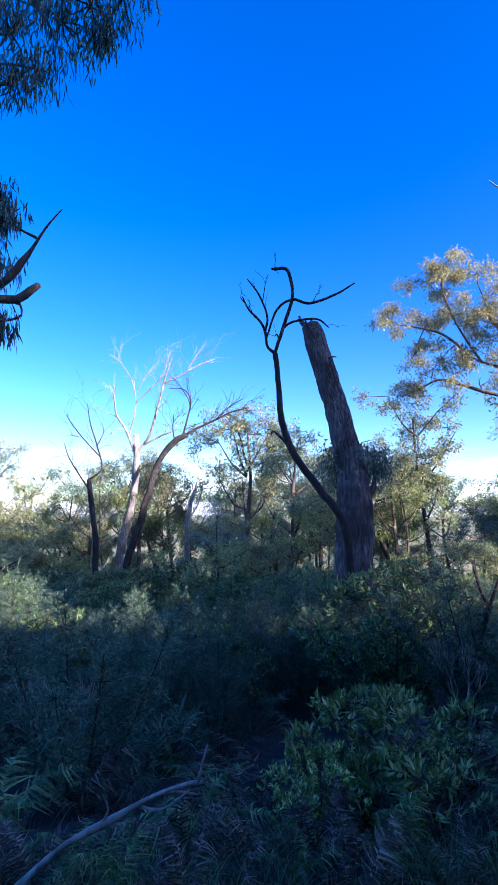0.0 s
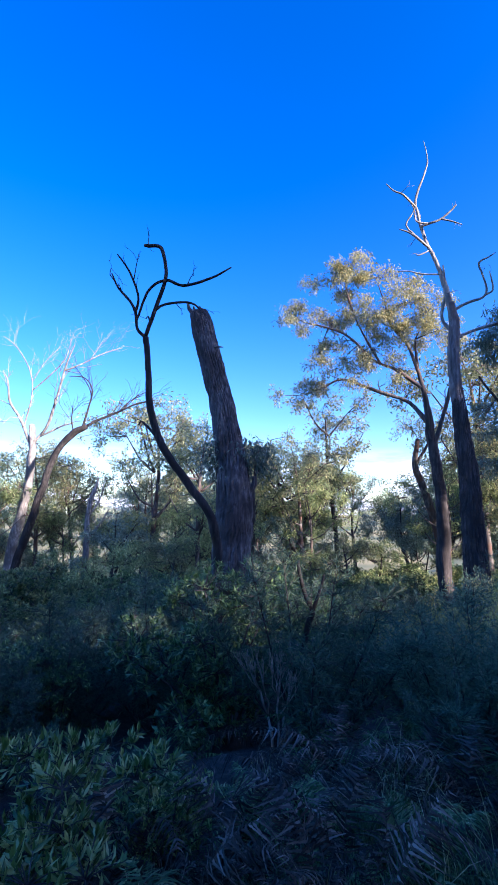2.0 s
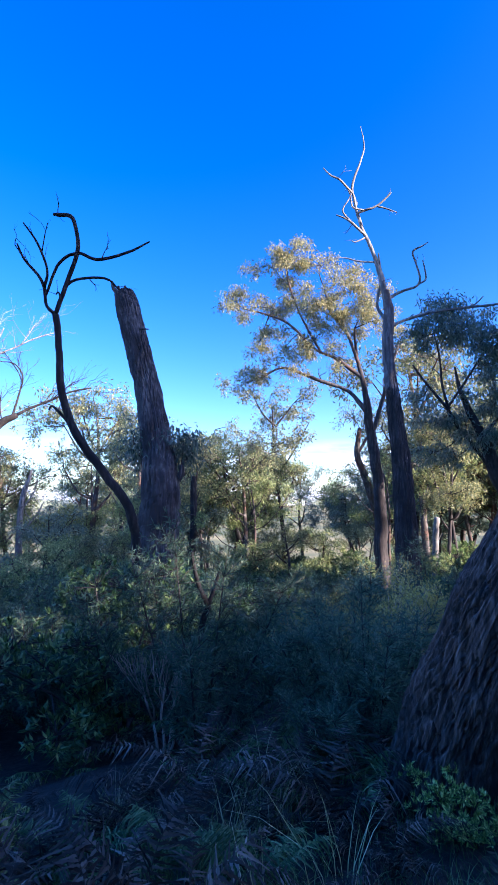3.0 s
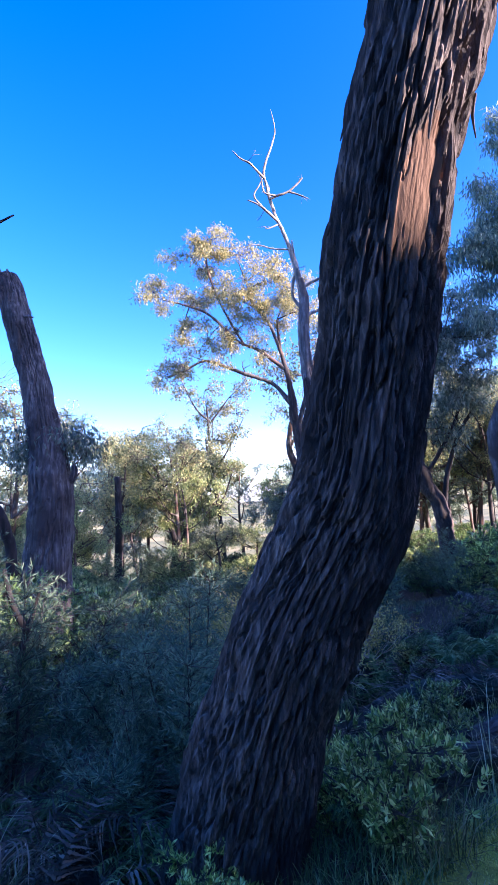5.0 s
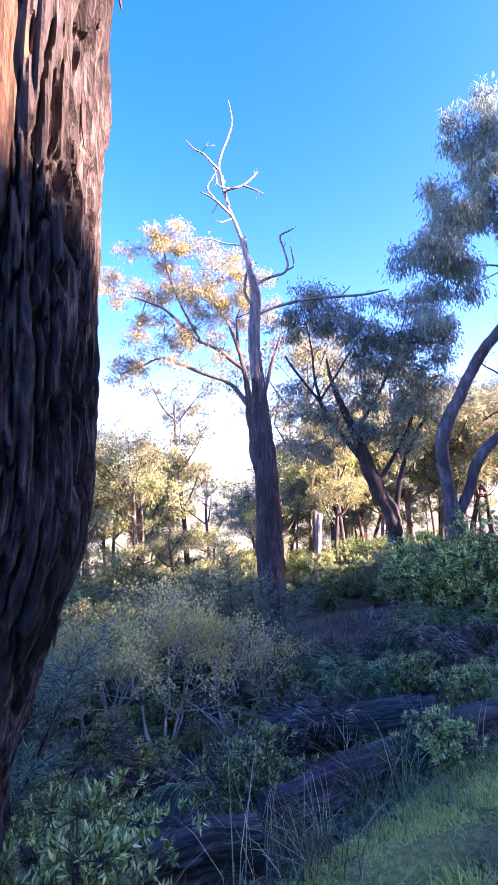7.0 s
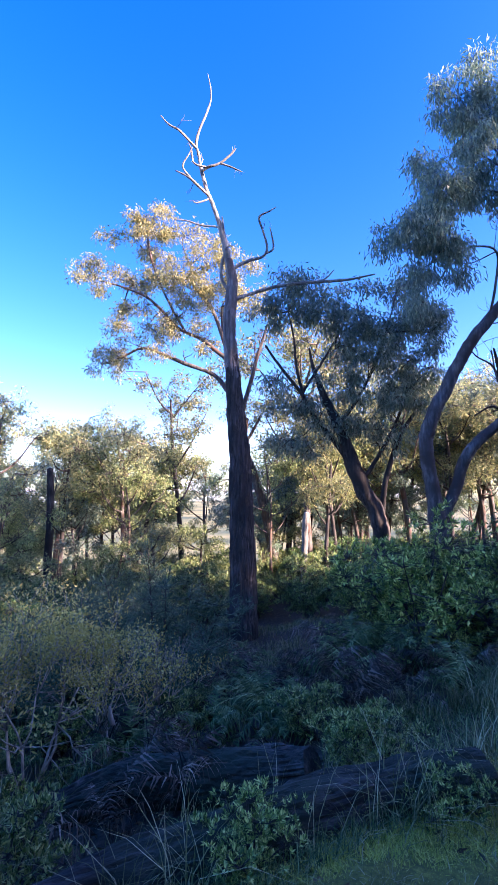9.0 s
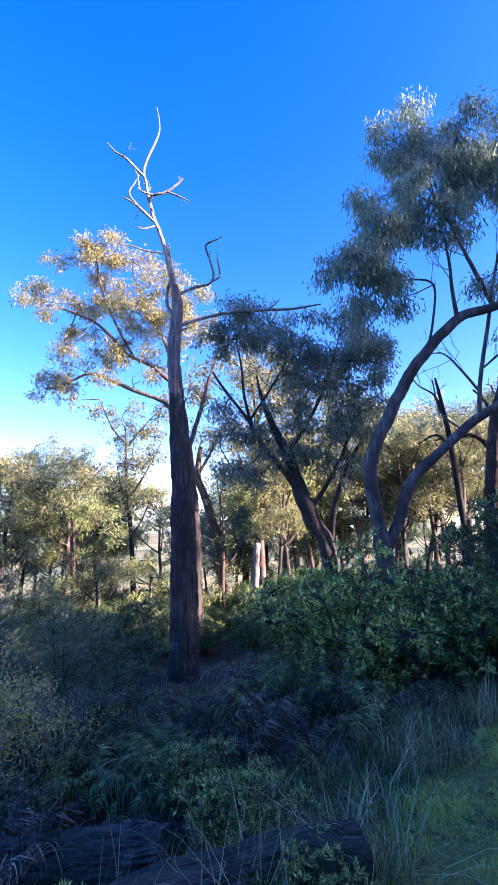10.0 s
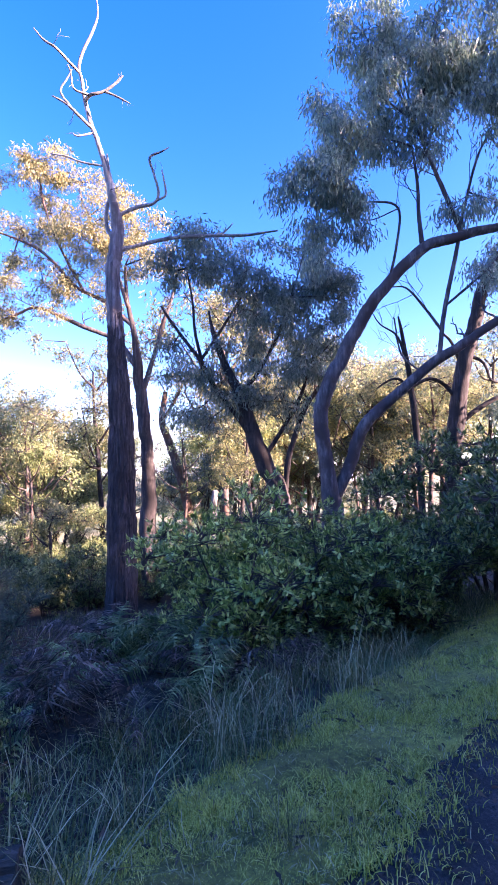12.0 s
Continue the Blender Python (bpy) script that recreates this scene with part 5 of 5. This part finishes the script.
# placed plants that stand out
for k, (src, x, y, s, turn) in enumerate([
    (FRESH[0], 0.84, 3.32, 0.92, 0.3), (FRESH[1], 1.53, 3.82, 0.5, 1.0), (FRESH[1], 0.45, 3.12, 0.5, 2.0), (FRESH[1], 5.27, 3.54, 0.62, 2.0), (FRESH[0], 4.30, 3.58, 0.42, 2.5), (FRESH[0], 5.22, 4.23, 0.55, 4.0), (FRESH[1], 6.45, 4.61, 0.55, 1.2), (FRESH[0], 8.78, 4.65, 0.5, 1.2), (FRESH[1], 8.69, 4.84, 0.45, 0.6), (FRESH[1], 8.76, 5.63, 0.5, 0.6),
    (GREYT, 2.71, 6.18, 1.15, 0.5), (GREYT, -1.95, 5.1, 1.35, 2.5), (GREYT, 7.83, 8.06, 1.3, 1.5),
    (RUSTY, 6.36, 7.3, 1.12, 0.4), (RUSTY, 7.22, 7.4, 0.88, 1.9), (RUSTY, 5.7, 7.6, 1.0, 2.9),
    (FINE[0], 4.6, 5.5, 0.95, 0.2), (FINE[1], 4.5, 5.1, 0.9, 1.2), (FINE[0], 7.98, 8.75, 1.3, 2.2), (FINE[1], 7.5, 10.7, 1.0, 3.2), (FINE[0], 4.2, 4.95, 0.62, 3.2), (FINE[1], -0.11, 8.05, 1.1, 4.2), (FINE[0], -3.6, 7.3, 1.1, 5.2), (FINE[1], -2.07, 8.05, 1.0, 0.7), (FINE[0], 1.5, 10.6, 1.1, 1.7), (FINE[0], 6.13, 10.05, 0.9, 1.0),
    (BROAD[1], 1.75, 9.9, 1.3, 2.1), (FINE[0], 1.3, 8.6, 1.15, 3.3), (BANK[0], 11.45, 7.32, 1.32, 0.1), (BANK[1], 12.58, 7.24, 1.25, 1.1), (BANK[0], 11.35, 8.48, 0.75, 2.1), (BANK[0], 13.65, 6.96, 1.18, 3.1), (BROAD[1], 15.29, 6.79, 1.45, 4.1), (BANK[0], 17.90, 7.99, 1.6, 5.1), (BANK[0], 14.80, 7.48, 0.85, 0.4), (BANK[0], 11.9, 8.31, 1.12, 0.4), (BANK[1], 13.29, 8.80, 1.25, 0.9), (FRESH[0], 8.75, 3.98, 0.35, 1.0), (FRESH[1], 7.6, 4.05, 0.4, 2.0), (TUFT[0], 8.5, 4.0, 0.9, 0.3), (TUFT[1], 8.95, 3.98, 1.0, 1.3), (TUFT[0], 9.25, 4.02, 0.9, 2.3), (TUFT[1], 8.2, 4.1, 0.9, 3.3), (TUFT[0], 7.0, 4.05, 0.8, 4.0), (TUFT[1], 6.3, 3.95, 0.8, 5.0)]):
    plant(src, USED, x, y, s, turn)

# long pale blades by the logs and along the bank
for i, (x, y) in enumerate([(8.3, 4.0), (8.55, 4.2), (7.9, 4.05), (7.2, 4.0), (6.6, 3.9), (9.1, 4.25), (8.0, 4.7), (9.6, 4.55), (10.2, 4.85), (10.8, 5.05), (6.0, 3.6), (7.5, 5.0), (11.5, 5.3), (2.2, 2.9), (2.9, 3.0), (3.4, 3.3), (1.4, 2.7)]):
    plant(TUFT_L[i % 2], USED, x, y, 0.8 + 0.2 * math.sin(i * 2.7), i * 1.9)

# thick scrub over the gully, thinner where the slope opens
rs = random.Random(5)


def log_side(x, y):
    """The strip in front of the fallen logs, where little grows."""
    return 5.0 < x < 9.5 and float(edge_y(x)) + 0.25 < y < 6.3


spots = []
while len(spots) < 210:
    x, y = rs.uniform(-12, 26), rs.uniform(4.5, 34)
    d = y - float(edge_y(x))
    if d < 3.4 or (5.0 < x < 12.5 and y < 11) or (8.6 < x < 14.6 and 9 < y < 17.5) or (2.4 < x < 4.1 and 6.5 < y < 13.3):
        continue
    if any((x - a) ** 2 + (y - b) ** 2 < (0.95 + 0.02 * y) ** 2 for a, b in spots):
        continue
    spots.append((x, y))
for i, (x, y) in enumerate(spots):
    src = (BROAD[i % 3] if i % 5 < (1 if x < 2.5 and y < 11 else 3) else FINE[i % 2]) if y < 17 else (SUNNY[i % 2] if i % 3 else BROAD[i % 3])
    plant(src, USED, x, y, rs.uniform(0.75, 1.3) * (1.0 if y < 13 else 1.05), rs.uniform(0, 6.3))
# sunlit bushes between the trunks of the far slope
for i in range(62):
    y = rs.uniform(23, 44)
    plant(SUNNY[i % 2], USED, rs.uniform(-0.6, 1.15) * y, y, rs.uniform(0.8, 1.5), rs.uniform(0, 6.3))
for i in range(90):
    y = rs.uniform(17.5, 33)
    x = rs.uniform(-0.55, 1.05) * y
    if y > 20 or not 9.5 < x < 17:
        plant(BROAD[i % 3] if i % 3 else SUNNY[i % 2], USED, x, y, rs.uniform(1.0, 1.6), rs.uniform(0, 6.3))
# mound of dead bracken on the bank below the tall gum
for i in range(40):
    plant(FERN_B[i % 2] if i % 3 else FERN_G[(i // 3) % 2], USED, 8.75 + 0.5 * (i % 6) + 0.2 * math.sin(i * 3), 5.7 + 0.36 * (i // 6) + 0.2 * math.cos(i * 5), 0.8 + 0.18 * math.sin(i * 2.2), i * 1.9, -0.05)
# bracken, young shrubs and grass on the first stretch of the bank
for i in range(40):
    x = 0.9 + 0.105 * i + 0.3 * math.sin(i * 4.7)
    y = float(edge_y(x)) + 0.55 + 2.3 * ((i * 0.618) % 1.0)
    if math.hypot(x - 4.5, y - 3.6) > 0.75:
        plant(TUFT[i % 2] if i % 5 == 0 else FERN_G[i % 2] if i % 3 == 0 else FERN_B[i % 2], USED, x, y, 0.6 + 0.25 * math.sin(i * 2.9), i * 1.3)
# low dead bracken and dry sticks where the walk begins
for i in range(40):
    x = -2.4 + 0.085 * i + 0.25 * math.sin(i * 4.1)
    y = float(edge_y(x)) + 0.35 + 1.0 * ((i * 0.618) % 1.0)
    plant(FERN_G[0] if i % 4 == 0 else FERN_B[i % 2], USED, x, y, 0.45 + 0.12 * math.sin(i * 2.9), i * 1.7, -0.03)
for i in range(34):
    x = 0.6 + 0.105 * i + 0.25 * math.sin(i * 3.3)
    y = float(edge_y(x)) + 0.6 + 1.7 * ((i * 0.618 + 0.3) % 1.0)
    if math.hypot(x - 4.5, y - 3.8) > 0.8 and math.hypot(x - 0.9, y - 3.3) > 0.5:
        plant(TUFT[i % 2] if i % 7 == 0 else FERN_G[i % 2] if i % 3 == 0 else FERN_B[i % 2], USED, x, y, 0.72 + 0.2 * math.sin(i * 2.1), i * 1.1, -0.04)
# tufts on the verge
for i in range(26):
    x = 6.0 + 0.31 * i + 0.2 * math.sin(i * 5.3)
    plant(TUFT[i % 2], USED, x, float(edge_y(x)) + 0.1 - 0.75 * ((i * 0.618) % 1.0), 0.26 + 0.1 * math.sin(i * 1.9), i * 2.2, 0.0)
for i in range(44):
    x, y = 8.9 + 2.6 * ((i * 0.618) % 1.0) + 0.3 * math.sin(i), 8.4 + 0.14 * i
    plant(FERN_G[i % 2] if i % 3 == 0 else FERN_B[i % 2], USED, x, y, 0.5 + 0.1 * math.sin(i * 2.3), i * 1.9, -0.02)
for i in range(90):
    x = 5.6 + 0.095 * i + 0.2 * math.sin(i * 5.3)
    plant(TUFT_G[i % 2], USED, x, float(edge_y(x)) + 0.3 - 1.0 * ((i * 0.618) % 1.0), 0.7 + 0.3 * math.sin(i * 1.9), i * 2.2, 0.0)
for i in range(14):
    plant(FERN_B[i % 2] if i % 3 else FERN_G[1], USED, 9.4 + 0.16 * i + 0.4 * math.sin(i * 3.1), 9.2 + 2.8 * ((i * 0.618) % 1.0), 0.6, i * 1.7)
# low bracken and grass down the near bank
for i in range(85):
    x = rs.uniform(-4, 15)
    y = float(edge_y(x)) + rs.uniform(0.6 if x < 3.4 else 1.0, 4.6)
    if (log_side(x, y) and i % 4) or (-1.6 < x < 0.3 and y < 2.7 and i % 3 == 0):
        continue
    plant((FERN_B[i % 2] if i % 3 else FERN_G[i % 2]), USED, x, y, rs.uniform(0.7, 1.15) if not (-1.6 < x < 0.3 and y < 2.7) else 0.4, rs.uniform(0, 6.3))
for i in range(64):
    x, y = rs.uniform(5.5, 13.5), rs.uniform(5.2, 13.5)
    if y < float(edge_y(x)) + 1.3 or math.hypot(x - 11.4, y - 14.9) < 1.2:
        continue
    plant((FERN_B[i % 2] if i % 2 else FERN_G[(i // 2) % 2]), USED, x, y, rs.uniform(0.7, 1.2) if y < 8.5 else 0.5, rs.uniform(0, 6.3))
for i in range(60):
    x, y = rs.uniform(4.5, 13), rs.uniform(4.2, 11)
    if y < float(edge_y(x)) + 0.9 or math.hypot(x - 4.5, y - 3.6) < 0.7 or (log_side(x, y) and i % 3) or (x > 8.7 and y > 5.2):
        continue
    plant(FRESH[i % 2], USED, x, y, rs.uniform(0.3, 0.6), rs.uniform(0, 6.3))
for i in range(60):
    x, y = rs.uniform(5.5, 13), rs.uniform(5.5, 12)
    if y < float(edge_y(x)) + 1.8 or x > 8.3 or (5.4 < x < 7.7 and 4.8 < y < 8):
        continue
    plant(BROAD[i % 3], USED, x, y, rs.uniform(0.3, 0.62) if y < 7.5 else 0.26, rs.uniform(0, 6.3))
for i in range(110):
    x = rs.uniform(-1, 15)
    y = float(edge_y(x)) + rs.uniform(0.2, 1.5)
    if math.hypot(x - 4.5, y - 3.6) < 0.5 or (log_side(x, y) and i % 5) or x < 4.2:
        continue
    plant(TUFT[i % 2], USED, x, y, rs.uniform(0.6, 1.1), rs.uniform(0, 6.3), 0.0)


# ---- fallen logs ----
def log(label, path, mat=LOG_WOOD):
    P0 = np.array(path[0][:3])
    root = thing("fallen_log", P0, label, "log", "fallen logs")
    p = smooth_path(path, 0.06)
    p[:, :3] -= P0
    v, q = furrowed(path, 80, 0.018, 3.2, 1.6, 0.025, 0.05, path[0][0], 0.9)[:2]
    part("body", mesh_of("body", v - P0, q, mat), root)
    for k in range(7):
        i = rng.integers(3, len(p) - 4)
        a = rng.uniform(0.2, 2.9)
        o = np.array([0.2 * math.cos(a), -math.cos(a), math.sin(a)])
        c = p[i, :3] + o * p[i, 3] * 0.98
        e = p[i + 2, :3] + o * p[i + 2, 3] * 1.02
        part("bark_strip", mesh_of("bark_strip", *tube([[*c, 0.012], [*((c + e) / 2 + o * 0.012), 0.016], [*e, 0.006]], 5, 0.2), mat), root)
    return root


def on_ground(pts, sink=0.12):
    return [(x, y, float(gh(x, y)) + r * (1 - sink), r) for x, y, r in pts]


log("thick dark rotting log across the bank", on_ground([(6.35, 4.2, 0.12), (7.0, 4.28, 0.15), (7.7, 4.25, 0.16), (8.4, 4.24, 0.16), (9.12, 4.1, 0.15)], 0.3))
log("dark fallen log among ferns", on_ground([(6.7, 6.1, 0.14), (7.25, 5.85, 0.17), (7.85, 5.35, 0.18), (8.35, 4.85, 0.15)], 0.2))
log("rotten log end beside the leaning gum", on_ground([(5.35, 3.92, 0.12), (5.75, 3.9, 0.14), (6.15, 3.82, 0.13)], 0.2))
branch = thing("fallen_branch", (0, 0, 0), "pale dead branch with bare side twigs lying across the bracken", "branch")
part("stem", limb_mesh("stem", [(-1.11, 2.39, -0.26, 0.019), (-0.98, 2.37, -0.12, 0.013), (-0.80, 2.35, 0.02, 0.015), (-0.62, 2.33, 0.12, 0.017), (-0.44, 2.31, 0.22, 0.011), (-0.29, 2.31, 0.27, 0.009), (-0.21, 2.31, 0.28, 0.008)], DEAD_GREY, 0.035, 8, 0.16), branch)
for path in ([(-0.52, 2.32, 0.18, 0.009), (-0.41, 2.32, 0.16, 0.006), (-0.34, 2.32, 0.19, 0.005), (-0.27, 2.31, 0.25, 0.003)], [(-0.49, 2.32, 0.19, 0.008), (-0.36, 2.31, 0.24, 0.006), (-0.23, 2.31, 0.23, 0.004)], [(-0.23, 2.31, 0.28, 0.008), (-0.21, 2.29, 0.37, 0.006), (-0.19, 2.28, 0.45, 0.003)], [(-0.67, 2.33, 0.09, 0.008), (-0.64, 2.32, 0.16, 0.005), (-0.66, 2.31, 0.22, 0.003)]):
    part("twig", limb_mesh("twig", path, DEAD_GREY, 0.04, 6, 0.05), branch)

# ---- grass of the verge, fallen leaves, loose stones ----
rg = np.random.default_rng(3)
for label, mat, n, tall, cut in (("short bright green verge grass", GRASS_GREEN, 230000, 0.045, -0.75), ("dry straw among the verge grass", GRASS_DRY, 34000, 0.07, 0.3)):
    x = rg.uniform(4.5, 17, n)
    u = rg.random(n) ** 0.85
    y = edge_y(x) + 0.35 - u * (TRACK_IN + 0.32 + 0.12 * np.sin(x * 4.3)) - (rg.random(n) < 0.15) * rg.random(n) * 0.45
    patch = np.array([noise.noise((a * 4.5, b * 4.5, 0.0)) * 1.7 + noise.noise((a * 14, b * 14, 5.0)) * 1.3 for a, b in zip(x, y)])
    keep = patch * (1 if cut < 0 else -1) + rg.normal(size=n) * 0.7 > cut
    x, y, patch = x[keep], y[keep], patch[keep]
    C = np.stack([x, y, gh(x, y) + 0.01], 1)
    h = tall * (1 + 0.35 * np.clip(patch, -1, 2) * (1 if cut < 0 else 0))
    tagged(new("grass", mesh_of("grass", *blades(C, h, 0.0026, 0.9, rg), mat)), label, "grass", kind="stuff")
n = 46000
x = rg.uniform(-3.5, 15, n)
y = edge_y(x) + 0.15 + 1.3 * rg.random(n) ** 1.3
keep = np.sin(x * 2.3 + 3 * np.sin(y * 2.1)) + rg.normal(size=n) * 0.6 > -0.2
C = np.stack([x, y, gh(x, y) - 0.01], 1)[keep]
tagged(new("grass", mesh_of("grass", *blades(C, 0.15, 0.0026, 0.9, rg), FERN_GREEN)), "low dark grass down the bank", "grass", kind="stuff")
n = 26000
x, y = rg.uniform(5.5, 14.5, n), rg.uniform(7.0, 17.5, n)
keep = np.sin(x * 1.9 + 2 * np.sin(y * 1.3)) + rg.normal(size=n) * 0.7 > -0.3
C = np.stack([x, y, gh(x, y) - 0.01], 1)[keep]
tagged(new("grass", mesh_of("grass", *blades(C, 0.24, 0.0045, 0.9, rg), GRASS_DRY)), "rough dry grass on the gully floor", "grass", kind="stuff")
n = 5000
x = rg.uniform(3, 16, n)
y = edge_y(x) + rg.uniform(-2.4, 3.0, n)
C = np.stack([x, y, gh(x, y) + 0.035], 1)
D = rg.normal(size=(n, 3)) * [1, 1, 0.15]
tagged(new("leaf_litter", mesh_of("leaf_litter", *leaves(C, D, 0.07, 0.012, True, rg), LITTER)), "fallen gum leaves on grass and gravel", "leaf litter", kind="stuff")
n = 5000
x = rg.uniform(7, 16, n)
y = edge_y(x) - TRACK_IN - rg.uniform(-0.25, 2.2, n)
c = np.stack([x, y, gh(x, y) + 0.016], 1)
s = (0.004 + 0.012 * rg.random(n) ** 3)[:, None, None]
cube = np.array([(-1, -1, -0.6), (1, -1, -0.6), (1, 1, -0.6), (-1, 1, -0.6), (-0.6, -0.7, 0.6), (0.7, -0.5, 0.5), (0.6, 0.6, 0.7), (-0.7, 0.6, 0.5)])
V = c[:, None] + (cube[None] + rg.normal(size=(n, 8, 3)) * 0.22) * s
k = np.arange(n)[:, None] * 8
Q = np.vstack([k + f for f in ([4, 5, 6, 7], [0, 1, 5, 4], [1, 2, 6, 5], [2, 3, 7, 6], [3, 0, 4, 7])])
tagged(new("gravel_stones", mesh_of("gravel_stones", V.reshape(-1, 3), Q, STONE)), "loose dark gravel stones", "gravel", kind="stuff")
